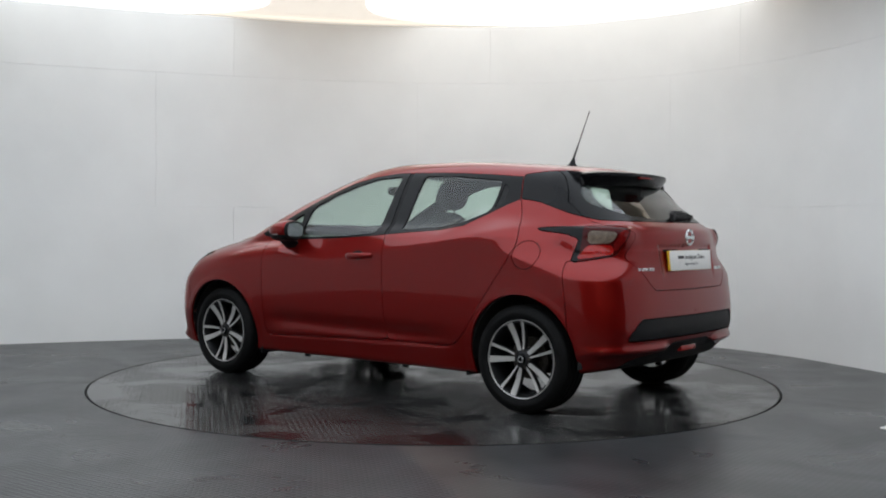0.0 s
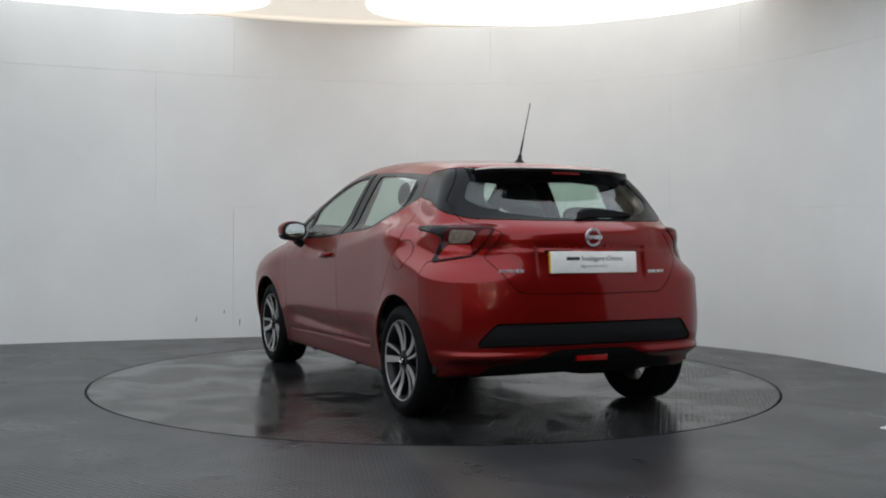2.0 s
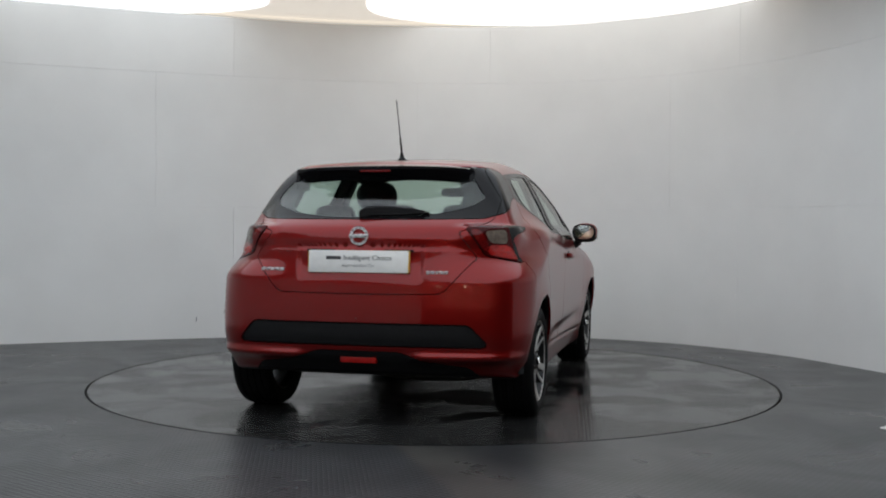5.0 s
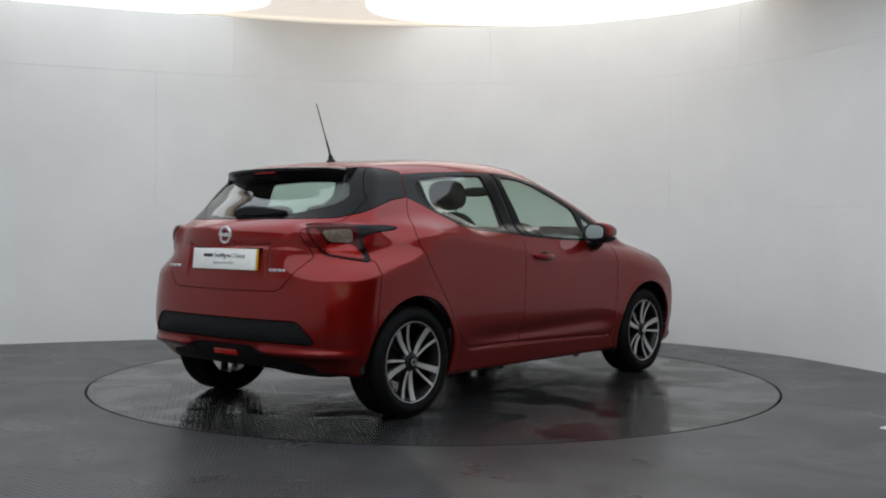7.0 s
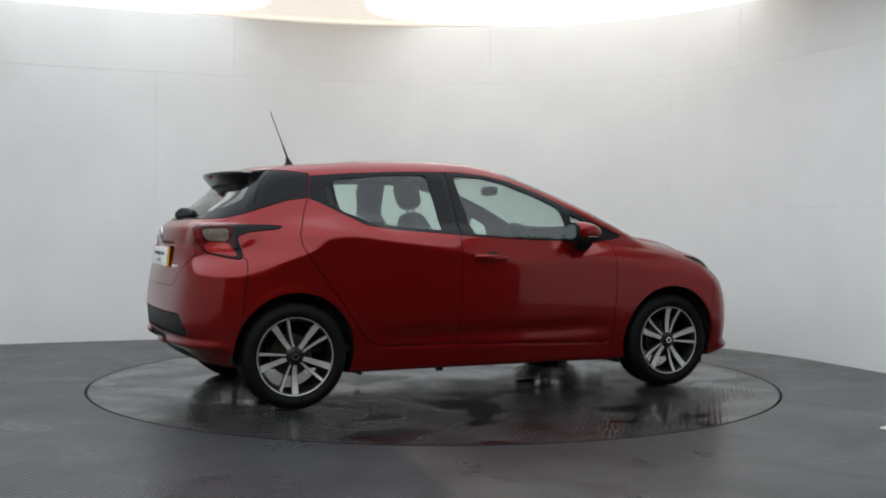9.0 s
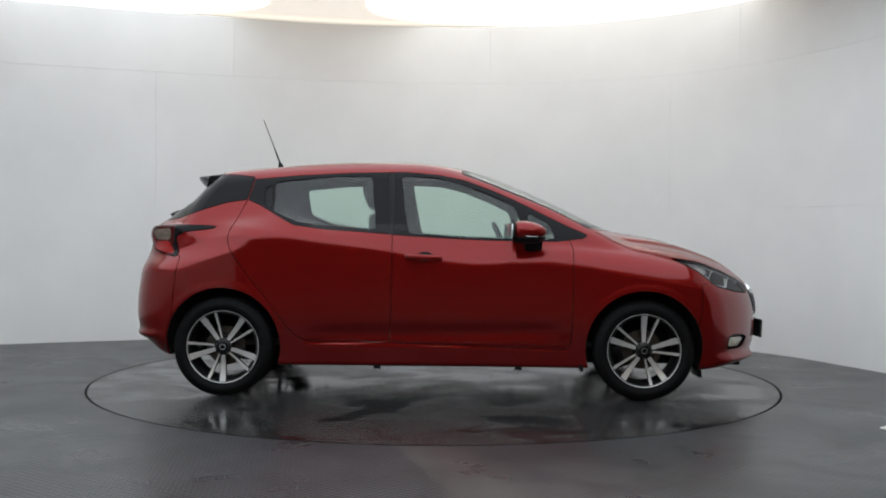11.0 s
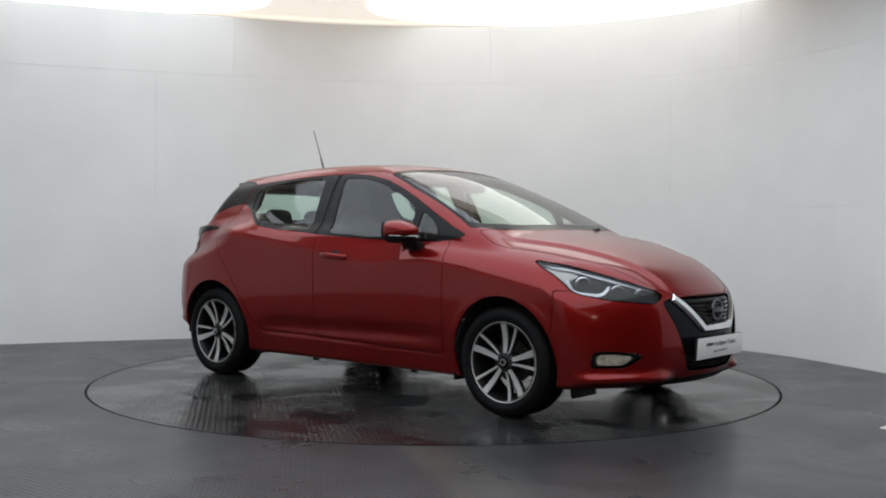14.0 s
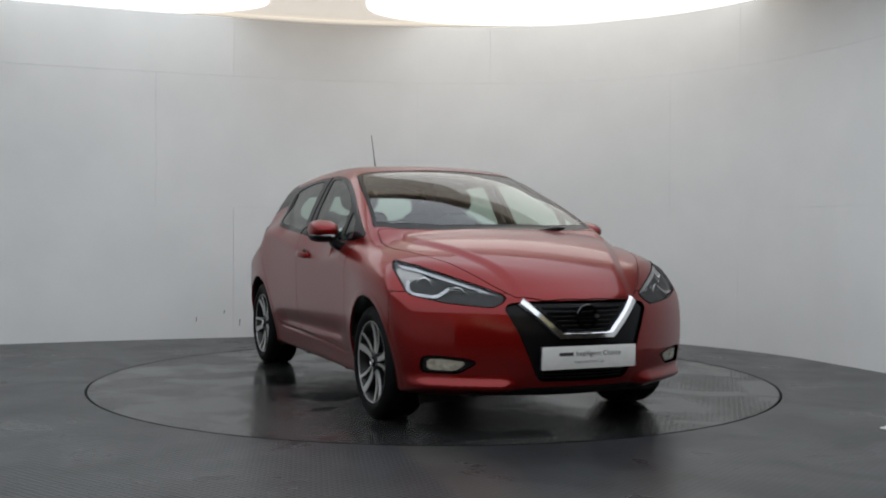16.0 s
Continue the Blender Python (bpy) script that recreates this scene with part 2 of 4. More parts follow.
# ---- the studio ----
def spline(keys):
    """A smooth curve through (x, value) pairs, as a function of an array."""
    k = np.array(keys, float)
    x, y = k[:, 0], k[:, 1]
    s = np.diff(y) / np.diff(x)
    m = np.empty(len(x))
    m[0], m[-1] = s[0], s[-1]
    w1, w2 = np.diff(x)[1:], np.diff(x)[:-1]
    m[1:-1] = (s[:-1] * w1 + s[1:] * w2) / (w1 + w2)

    def at(v):
        v = np.clip(np.asarray(v, float), x[0], x[-1])
        i = np.clip(np.searchsorted(x, v) - 1, 0, len(x) - 2)
        h = x[i + 1] - x[i]
        t = (v - x[i]) / h
        return ((2 * t ** 3 - 3 * t ** 2 + 1) * y[i] + (t ** 3 - 2 * t ** 2 + t) * h * m[i]
                + (3 * t ** 2 - 2 * t ** 3) * y[i + 1] + (t ** 3 - t ** 2) * h * m[i + 1])
    return at


WALL_PLAN = [(-3.25, -10.2), (-4.3, -9.3), (-5.35, -7.9), (-6.0, -6.3), (-6.3, -4.8), (-6.4, -3.2), (-6.35, -1.4), (-5.75, 0.35), (-4.7, 1.42), (-3.75, 1.90), (-2.66, 2.34), (-1.94, 2.58), (-1.19, 2.82), (-0.3, 2.96),
             (0.6, 2.95), (1.3, 2.78), (1.79, 2.53), (2.12, 2.32), (2.4, 2.05), (2.70, 1.67), (2.92, 1.28), (3.14, 0.69), (3.30, 0.2), (3.52, -1.0), (3.62, -3.2)]
WALL_HEIGHT = 2.985


def wall_curve():
    """Plan points of the curved wall every 5 cm of its length."""
    p = np.array(WALL_PLAN)
    u = np.r_[0, np.cumsum(np.hypot(*np.diff(p, axis=0).T))]
    fx, fy = spline(list(zip(u, p[:, 0]))), spline(list(zip(u, p[:, 1])))
    s = np.arange(0, u[-1], 0.05)
    return s, np.stack([fx(s), fy(s)], 1)


def studio():
    s, c = wall_curve()
    d = np.gradient(c, axis=0)
    d /= np.hypot(*d.T)[:, None]
    out = np.stack([-d[:, 1], d[:, 0]], 1)      # away from the turntable
    if np.dot(out[len(out) // 2], (0, 1)) < 0:
        out = -out

    def slab(i0, i1, z0, z1, near, far, cut=0.0):
        idx = range(i0, i1 + 1)
        loops = []
        for k, i in enumerate(idx):
            p = c[i] + (d[i] * cut if k == 0 else -d[i] * cut if k == i1 - i0 else 0)
            a, b = p + out[i] * near, p + out[i] * far
            loops.append([(a[0], a[1], z0), (a[0], a[1], z1), (b[0], b[1], z1), (b[0], b[1], z0)])
        return rings(loops)
    wall = tagged(part("wall_back", slab(0, len(c) - 1, 0, WALL_HEIGHT, 0.022, 0.14), WALL_PAINT), "tall white curved studio wall of smooth painted sheets", "wall", kind="structure")
    near = [int(np.argmin(np.hypot(*(c - p).T))) for p in ((-1.87, 2.6), (-2.57, 2.37))]
    for row, (z0, z1) in enumerate(((0.0, 1.22), (1.22, 2.44), (2.44, WALL_HEIGHT))):
        start = near[row % 2] % 49
        cuts = [0] + list(range(start if start else 49, len(c) - 1, 49)) + [len(c) - 1]
        for a, b in zip(cuts, cuts[1:]):
            if b - a > 1:
                part("wall_panel", slab(a, b, z0 + 0.0007, z1 - 0.0007, 0.0, 0.02, 0.0007), WALL_PAINT, wall, smooth=30)

    for x, z, h, w in ((-2.22, 0.18, 0.045, 0.004), (-1.98, 0.245, 0.030, 0.005), (-1.845, 0.13, 0.04, 0.003), (-1.83, 0.16, 0.02, 0.006)):
        i = int(np.argmin(np.abs(c[:, 0] - x)))
        p = c[i] - out[i] * 0.001
        bm = box(-w, w, -0.001, 0.001, z - h / 2, z + h / 2, m=Matrix.Translation((p[0], p[1], 0)) @ pose(0, 0, 0, 0, 4, math.degrees(math.atan2(d[i][1], d[i][0]))))
        part("scuff_mark", bm, GREY_INK, wall, "short grey scuff mark", smooth=0)

    # floor with a round opening for the turntable
    bm = bmesh.new()
    n = 128
    inner = [bm.verts.new((2.268 * math.cos(2 * math.pi * k / n), 2.268 * math.sin(2 * math.pi * k / n), 0)) for k in range(n)]
    low = [bm.verts.new((v.co.x, v.co.y, -0.06)) for v in inner]
    mid = [bm.verts.new((3.2 * math.cos(2 * math.pi * k / n), 3.2 * math.sin(2 * math.pi * k / n), 0)) for k in range(n)]
    outer = [bm.verts.new((30 * math.cos(2 * math.pi * k / n), 30 * math.sin(2 * math.pi * k / n), 0)) for k in range(n)]
    for k in range(n):
        j = (k + 1) % n
        bm.faces.new((inner[k], mid[k], mid[j], inner[j]))
        bm.faces.new((mid[k], outer[k], outer[j], mid[j]))
        bm.faces.new((low[k], inner[k], inner[j], low[j]))
    bm.faces.new(low[::-1])
    tagged(part("floor", bm, FLOOR, smooth=0), "dark grey studded rubber studio floor with scuffs", "floor", kind="structure")

    # ceiling and its two glowing diffusers
    tagged(part("ceiling", box(-9, 8, -24, 5, WALL_HEIGHT + 0.10, WALL_HEIGHT + 0.20), CEILING_PAINT), "cream painted ceiling above the light panels", "ceiling", kind="structure")
    return c


def light_panel(x0, x1, y0, y1, corner, z, glow, label):
    """A rounded luminous ceiling panel: a frame and a diffuser. Also lays the glowing sheet of cream ceiling."""
    holder = tagged(new("ceiling_light"), label, "ceiling light", group="light panels in the ceiling")
    holder.location = ((x0 + x1) / 2, (y0 + y1) / 2, z)
    w, h = (x1 - x0) / 2, (y1 - y0) / 2
    ring = []
    for k in range(64):
        a = 2 * math.pi * k / 64
        ca, sa = math.cos(a), math.sin(a)
        e = 2 / corner
        ring.append((math.copysign(abs(ca) ** e, ca) * w, math.copysign(abs(sa) ** e, sa) * h))
    part("hanger", box(-0.02, 0.02, -0.02, 0.02, 0.04, WALL_HEIGHT + 0.102 - z, 0.0), CEILING_PAINT, holder)
    part("diffuser", prism([(u * 0.985, v * 0.985) for u, v in ring], 0.03, pose(0, 0, 0.02)), glow, holder, "glowing white diffuser")
    if y1 > 1:
        return holder
    fr = [[(u * f, v * f, zz) for u, v in ring] for f, zz in ((0.988, 0.055), (0.988, 0.03), (0.992, 0.03), (0.992, 0.055))]
    part("frame", rings(fr + [fr[0]], caps=False), CEILING_PAINT, holder)
    return holder


def hall():
    """The dark hall behind the camera that closes the place."""
    for name, b in (("wall_hall_back", (-9, 8, -24.2, -24, 0, 3.25)), ("wall_hall_west", (-9.2, -9, -24, 5, 0, 3.25)),
                    ("wall_hall_east", (8, 8.2, -24, 5, 0, 3.25)), ("wall_hall_far", (-9, 8, 5, 5.2, 0, 3.25))):
        tagged(part(name, box(*b), DARK_WALL), "dark painted wall of the hall around the studio", "wall", kind="structure")
    spot = tagged(new("ceiling_spotlight"), "small round warm spotlight under the dark ceiling", "spotlight", group="spotlights of the hall")
    part("housing", lathe([(0.0, 0.16), (0.05, 0.16), (0.055, 0.0), (0.05, 0.0), (0.045, 0.02)], 20), BLACK_PLASTIC, spot)
    part("bulb", lathe([(0.0, 0.021), (0.024, 0.018), (0.034, 0.0), (0.031, -0.018), (0.019, -0.032), (0.0, -0.036)], 20), SPOT_GLOW, spot)
    spots = [(-2.6, -9.3), (-1.5, -9.8), (-0.4, -9.3), (0.9, -9.9), (2.0, -9.4), (-2.0, -11.2), (0.2, -11.5), (1.5, -11.0), (3.2, -10.4), (-3.6, -10.6), (-2.6, -10.2), (-2.62, -11.9), (0.9, -9.2), (2.02, -10.6), (2.1, -12.0), (-0.5, -10.6)]
    rng = random.Random(4)
    spots += [(-4.2 + 1.9 * c + rng.uniform(-0.5, 0.5), -12.8 - 2.3 * r + rng.uniform(-0.6, 0.6)) for r in range(5) for c in range(7)]
    spots += [(3.9, -8.9), (4.6, -9.8), (5.6, -9.1), (5.2, -11.2), (6.6, -10.2), (4.2, -11.9)]
    for i, (x, y) in enumerate(spots):
        m = pose(x, y, WALL_HEIGHT + 0.10 - 0.158, 90, 0, 0)
        if i:
            copy_thing(spot, m)
        else:
            spot.matrix_basis = m


studio()
light_panel(-0.66, 3.1, 1.35, 3.12, 2.6, WALL_HEIGHT + 0.02, EDGE_WARM, "rounded warm white ceiling light along the curved wall")
light_panel(-4.6, -1.45, 1.35, 2.66, 2.6, WALL_HEIGHT + 0.02, EDGE_COOL, "rounded cool white ceiling light along the curved wall")
# added sheet: its glow stands in for light bounced onto the cream ceiling
light_panel(-6.0, 4.0, 1.1, 3.3, 6.0, WALL_HEIGHT + 0.024, CEILING_GLOW, "long sheet of cream ceiling with an added dim glow for bounced light")
light_panel(-5.2, 3.2, -8.6, 0.95, 4.0, WALL_HEIGHT + 0.02, DIFFUSER, "large luminous white ceiling panel over the turntable")
hall()


def turntable():
    """The round platform that carries the car."""
    t = tagged(new("turntable"), "round dark rubber-topped turntable with damp patches", "turntable")
    n = 128
    prof = [(2.252, -0.05), (2.2555, -0.004), (2.252, 0.0), (1.2, 0.0), (0.4, 0.0), (0.02, 0.0)]
    bm = rings([[(r * math.cos(2 * math.pi * k / n), r * math.sin(2 * math.pi * k / n), z) for k in range(n)] for r, z in prof])
    part("platform", bm, DISC, t, smooth=30)
    edge = [(2.2535, -0.03), (2.2535, 0.0012), (2.2575, 0.0012), (2.2575, -0.03)]
    part("edge_trim", rings([[(r * math.cos(2 * math.pi * k / n), r * math.sin(2 * math.pi * k / n), z) for k in range(n)] for r, z in edge], caps=False), BLACK_PLASTIC, t, "thin black edge trim")
    return t


TABLE = turntable()
scrap = bmesh.new()
for k in range(3):
    box(-0.05 + 0.02 * k, 0.05, -0.025, 0.030 - 0.01 * k, 0.0 + 0.006 * k, 0.012 + 0.007 * k, 0.003, bm=scrap)
scrap = tagged(part("paper_scrap", scrap, PLATE), "small crumpled white paper scrap on the floor", "paper")
scrap.matrix_basis = pose(2.352, -1.80, 0, 0, 0, 20)


# ---- the car's skin: one smooth shape, cut into its panels ----
# x forward, y to the car's left, z up; the origin is midway between the axles.
AXLE, HUB_Z, HUB_Y, ARCH = 1.2625, 0.300, 0.835, 0.347


def smax(a, b, k):
    h = np.maximum(k - np.abs(a - b), 0)
    return np.maximum(a, b) + h * h / (4 * k)


def smin(a, b, k):
    return -smax(-a, -b, k)


def step(x, a, b):
    t = np.clip((x - a) / (b - a), 0, 1)
    return t * t * (3 - 2 * t)


SHOULDER = spline([(-1.8, 1.03), (-1.21, 1.02), (-0.83, 0.952), (-0.33, 0.884), (0.085, 0.812), (0.36, 0.800), (0.60, 0.835), (0.80, 0.885), (1.0, 0.925), (1.4, 0.90), (2.1, 0.80)])
PLAN = spline([(-2.0, 0.820), (-1.7, 0.848), (-1.5, 0.866), (-1.26, 0.875), (-0.9, 0.864), (-0.3, 0.858), (0.4, 0.858), (0.9, 0.866), (1.26, 0.882), (1.5, 0.878), (1.75, 0.852), (2.1, 0.80)])
TUCK = spline([(0.1, -0.090), (0.2, -0.066), (0.27, -0.052), (0.36, -0.032), (0.44, -0.017), (0.52, -0.009), (0.62, -0.004), (0.75, -0.001), (0.9, 0.002), (1.2, 0.02)])
NOSE = spline([(0.15, 1.93), (0.21, 2.03), (0.28, 2.075), (0.36, 2.095), (0.48, 2.098), (0.56, 2.089), (0.62, 2.075), (0.67, 2.05), (0.74, 1.985), (0.85, 1.88), (1.0, 1.75)])
TAIL = spline([(0.2, -1.72), (0.29, -1.80), (0.36, -1.865), (0.44, -1.897), (0.54, -1.902), (0.60, -1.898), (0.70, -1.885), (0.80, -1.870), (0.90, -1.858), (0.97, -1.860), (1.02, -1.840), (1.08, -1.755), (1.2, -1.605), (1.33, -1.475), (1.5, -1.30)])
HOOD = spline([(0.7, 1.03), (1.05, 1.0), (1.24, 0.978), (1.6, 0.895), (1.85, 0.792), (1.95, 0.736), (2.05, 0.664), (2.12, 0.60)])
ROOF = spline([(-1.9, 1.325), (-1.6, 1.355), (-1.3, 1.395), (-1.05, 1.418), (-0.68, 1.445), (-0.29, 1.452), (0.0, 1.440), (0.27, 1.390), (0.65, 1.243), (1.02, 1.065), (1.25, 0.945), (1.6, 0.73), (2.4, 0.2)])
HATCH = spline([(0.9, -1.86), (1.05, -1.735), (1.2, -1.60), (1.33, -1.47), (1.5, -1.30)])
CABIN = spline([(0.6, 0.68), (0.8, 0.755), (0.95, 0.790), (1.1, 0.735), (1.25, 0.662), (1.34, 0.612), (1.42, 0.55), (1.5, 0.45)])


def skin(x, y, z):
    """Below zero inside the car."""
    y = np.abs(y)
    zs = SHOULDER(x)
    w = PLAN(x) + TUCK(z)
    d = z - zs - 0.012
    ease = 0.016 + 0.03 * step(x, 0.7, 1.0)
    lean = 0.34 + 0.30 * step(-x, 0.1, 0.7) + 0.20 * step(-x, 0.7, 1.3)
    w = w - lean * (d + np.sqrt(d * d + ease * ease)) / 2
    for xa in (AXLE, -AXLE):
        r = np.hypot(x - xa, z - HUB_Z)
        w = w + 0.012 * np.exp(-(r / 0.5) ** 2) + 0.002 * (1 - step(r, ARCH + 0.030, ARCH + 0.056))
    lo = 0.74 + 0.20 * (1 - step(-x, 1.05, 1.55))
    w = w - 0.165 * step(-x, 0.75, 1.4) * step((z - lo) / (1.125 - lo), 0.0, 1.0)
    w = w - 0.016 * np.exp(-((z - 0.395 - 0.02 * x) / 0.05) ** 2) * step(x, -0.85, -0.55) * (1 - step(x, 0.6, 0.9))
    w = w - 0.005 * np.exp(-((z - 0.322 + 0.018 * x) / 0.011) ** 2) * step(x, -0.80, -0.72) * (1 - step(x, 0.78, 0.84))      # groove over the sill
    w = w + 0.024 * step(-x, 1.38, 1.60) * step(z, 0.80, 0.99) * (1 - step(z, 1.020, 1.050))      # shelf that carries the tail lamps
    side = y - w
    ridge = 0.62 - 0.30 * step(x, 1.1, 2.05)
    hood = HOOD(x) - 0.055 * (y / 0.8) ** 2 - 0.05 * (y / 0.8) ** 8 + 0.018 * (1 - step(y, ridge - 0.04, ridge + 0.025)) * step(x, 0.9, 1.2)
    shelf = np.minimum(1.03 + 0.16 * step(-x, 0.6, 1.1), ROOF(x) - 0.03)
    top = z - np.where(x > 0.5, hood, shelf)
    blade = 0.055 * np.exp(-((z - 0.235) / 0.036) ** 2) * step(y, 0.30, 0.44)
    nose = x - (NOSE(z) + blade - 0.545 * y * y)
    up = step(z, 0.74, 0.98)
    tail = (TAIL(z) + (0.10 + 0.14 * up) * y * y + up * 1.4 * y ** 6 + (1 - up) * 0.65 * y ** 8) - x
    tail = tail - 0.075 * step(z, 0.84, 0.99) * (1 - step(z, 1.020, 1.050)) * step(y, 0.44, 0.66)      # lamps stand proud
    tail = tail + 0.020 * (1 - step(y, 0.315, 0.345)) * (1 - step(z, 0.922, 0.936)) * step(z, 0.72, 0.88)      # plate recess
    tail = tail - 0.030 * np.exp(-((z - 0.362) / 0.026) ** 2) * step(y, 0.22, 0.36)      # lip under the insert
    low = smax(smax(side, top, 0.07), smax(nose, tail, 0.02), 0.06)
    low = smax(low, (0.185 + 0.08 * step(-x, 1.2, 1.85)) - z, 0.03)
    # the cabin
    xx = x + 0.26 * y * y * step(x, -0.3, 0.35)
    roof = (z - ROOF(xx) + 0.085 * y * y * (1 - step(x, 0.1, 0.9))) * 0.9
    wall = y - (CABIN(z) - 0.02 * step(-x, 0.5, 1.55) - 0.015 * step(x, 0.3, 1.0))
    back = (HATCH(z) + 0.28 * y * y + 0.5 * y ** 6) - x
    cab = smax(smax(wall, roof, 0.09), back * 0.75, 0.05)
    cab = smax(cab, 0.7 - z, 0.02)
    return smin(low, cab, 0.035)


def skin_mesh(nu=420, nv=230):
    """The left half as points, normals and triangles, found along rays from a core line."""
    x0, x1, z0 = -1.30, 1.42, 0.56
    s = np.linspace(0, 1, nu)
    turn = np.where(s < 0.22, (s / 0.22) * 90, np.where(s > 0.78, 90 + (s - 0.78) / 0.22 * 90, 90.0))
    turn = np.radians(np.clip(turn, 0.4, 179.6))
    ox = np.where(s < 0.22, x1, np.where(s > 0.78, x0, x1 + (x0 - x1) * (s - 0.22) / 0.56))
    phi = np.radians(np.linspace(-90, 90, nv))
    T, P = np.meshgrid(turn, phi, indexing="ij")
    O = np.meshgrid(ox, phi, indexing="ij")[0]
    dx, dy, dz = np.cos(T), np.sin(T) * np.cos(P), np.sin(T) * np.sin(P)
    f = lambda r: skin(O + r * dx, r * dy, z0 + r * dz)
    lo, hi, done = np.full(T.shape, 0.02), np.full(T.shape, 0.02), np.zeros(T.shape, bool)
    for r in np.linspace(0.05, 1.25, 60):
        hit = (f(r) > 0) & ~done
        lo, hi = np.where(done | hit, lo, r), np.where(hit, r, hi)
        done |= hit
    for _ in range(22):
        mid = (lo + hi) / 2
        out = f(mid) > 0
        lo, hi = np.where(out, lo, mid), np.where(out, mid, hi)
    r = (lo + hi) / 2
    V = np.stack([O + r * dx, r * dy, z0 + r * dz], -1).reshape(-1, 3)
    V[np.abs(V[:, 1]) < 1e-6, 1] = 0
    e = 1e-3
    N = np.stack([skin(*(V + np.array(a) * e).T) - skin(*(V - np.array(a) * e).T) for a in ((1, 0, 0), (0, 1, 0), (0, 0, 1))], -1)
    N[V[:, 1] == 0, 1] = 0
    N /= np.linalg.norm(N, axis=1)[:, None] + 1e-12
    i = np.arange(nu * nv).reshape(nu, nv)
    a, b, c, d = i[:-1, :-1].ravel(), i[1:, :-1].ravel(), i[1:, 1:].ravel(), i[:-1, 1:].ravel()
    F = np.r_[np.c_[a, b, c], np.c_[a, c, d]]
    cr = np.cross(V[F[:, 1]] - V[F[:, 0]], V[F[:, 2]] - V[F[:, 0]])
    flip = (cr * N[F].sum(1)).sum(1) < 0
    F[flip] = F[flip][:, ::-1]
    F = F[np.linalg.norm(cr, axis=1) > 1e-11]
    return V, N, F


def compact(M):
    V, N, F = M
    u, inv = np.unique(F, return_inverse=True)
    return V[u], N[u], inv.reshape(F.shape)


def cut(M, f):
    """Splits a mesh along f = 0: the part below zero, and the rest."""
    V, N, F = M
    f = np.where(np.abs(f) < 1e-7, 1e-7, f)
    s = f < 0
    c = s[F].sum(1)
    mix = F[(c == 1) | (c == 2)]
    if not len(mix):
        return (V, N, F[c == 3]), (V, N, F[c == 0])
    cm = s[mix].sum(1)
    odd = np.where(cm[:, None] == 1, s[mix], ~s[mix]).argmax(1)
    k = np.arange(len(mix))
    a, b, d = mix[k, odd], mix[k, (odd + 1) % 3], mix[k, (odd + 2) % 3]
    edges = np.sort(np.r_[np.c_[a, b], np.c_[a, d]], axis=1)
    ue, inv = np.unique(edges, axis=0, return_inverse=True)
    inv = inv.ravel()
    t = (f[ue[:, 0]] / (f[ue[:, 0]] - f[ue[:, 1]]))[:, None]
    nv = V[ue[:, 0]] * (1 - t) + V[ue[:, 1]] * t
    nn = N[ue[:, 0]] * (1 - t) + N[ue[:, 1]] * t
    nn /= np.linalg.norm(nn, axis=1)[:, None] + 1e-12
    pab, pad = inv[:len(mix)] + len(V), inv[len(mix):] + len(V)
    tri, q1, q2 = np.c_[a, pab, pad], np.c_[pab, b, d], np.c_[pab, d, pad]
    one = cm == 1
    V2, N2 = np.r_[V, nv], np.r_[N, nn]
    return (V2, N2, np.r_[F[c == 3], tri[one], q1[~one], q2[~one]]), (V2, N2, np.r_[F[c == 0], tri[~one], q1[one], q2[one]])


def take(M, field, gap=0.0022):
    """Takes the region where field < 0 out of M, with a gap round it."""
    M = compact(M)
    inside = compact(cut(M, field(M[0]) + gap)[0])
    rest = compact(cut(M, field(M[0]) - gap)[1])
    return inside, rest


def rounded(pts, n=2):
    p = np.array(pts, float)
    for _ in range(n):
        q = np.roll(p, -1, axis=0)
        c = np.minimum(0.2, 0.014 / (np.hypot(*(q - p).T) + 1e-9))[:, None]
        p = np.stack([(1 - c) * p + c * q, c * p + (1 - c) * q], 1).reshape(-1, 2)
    return p


def outline(pts, n=2):
    """Signed distance to a closed outline with eased corners."""
    p = rounded(pts, n) if n else np.array(pts, float)

    def at(u, v):
        best = np.full(u.shape, 1e9)
        ins = np.zeros(u.shape, bool)
        for (ax, ay), (bx, by) in zip(p, np.roll(p, -1, axis=0)):
            ex, ey = bx - ax, by - ay
            t = np.clip(((u - ax) * ex + (v - ay) * ey) / (ex * ex + ey * ey + 1e-12), 0, 1)
            best = np.minimum(best, (u - ax - t * ex) ** 2 + (v - ay - t * ey) ** 2)
            if ay != by:
                ins ^= ((ay > v) != (by > v)) & (u < ex * (v - ay) / (by - ay) + ax)
        return np.where(ins, -1, 1) * np.sqrt(best)
    return at


def from_side(pts, n=2, also=None):
    o = outline(pts, n)
    return lambda V: o(V[:, 0], V[:, 2]) if also is None else np.maximum(o(V[:, 0], V[:, 2]), also(V))


def from_end(pts, n=2, also=None):
    o = outline(pts, n)
    return lambda V: o(V[:, 1], V[:, 2]) if also is None else np.maximum(o(V[:, 1], V[:, 2]), also(V))


def from_top(pts, n=2, also=None):
    o = outline(pts, n)
    return lambda V: o(V[:, 0], V[:, 1]) if also is None else np.maximum(o(V[:, 0], V[:, 1]), also(V))


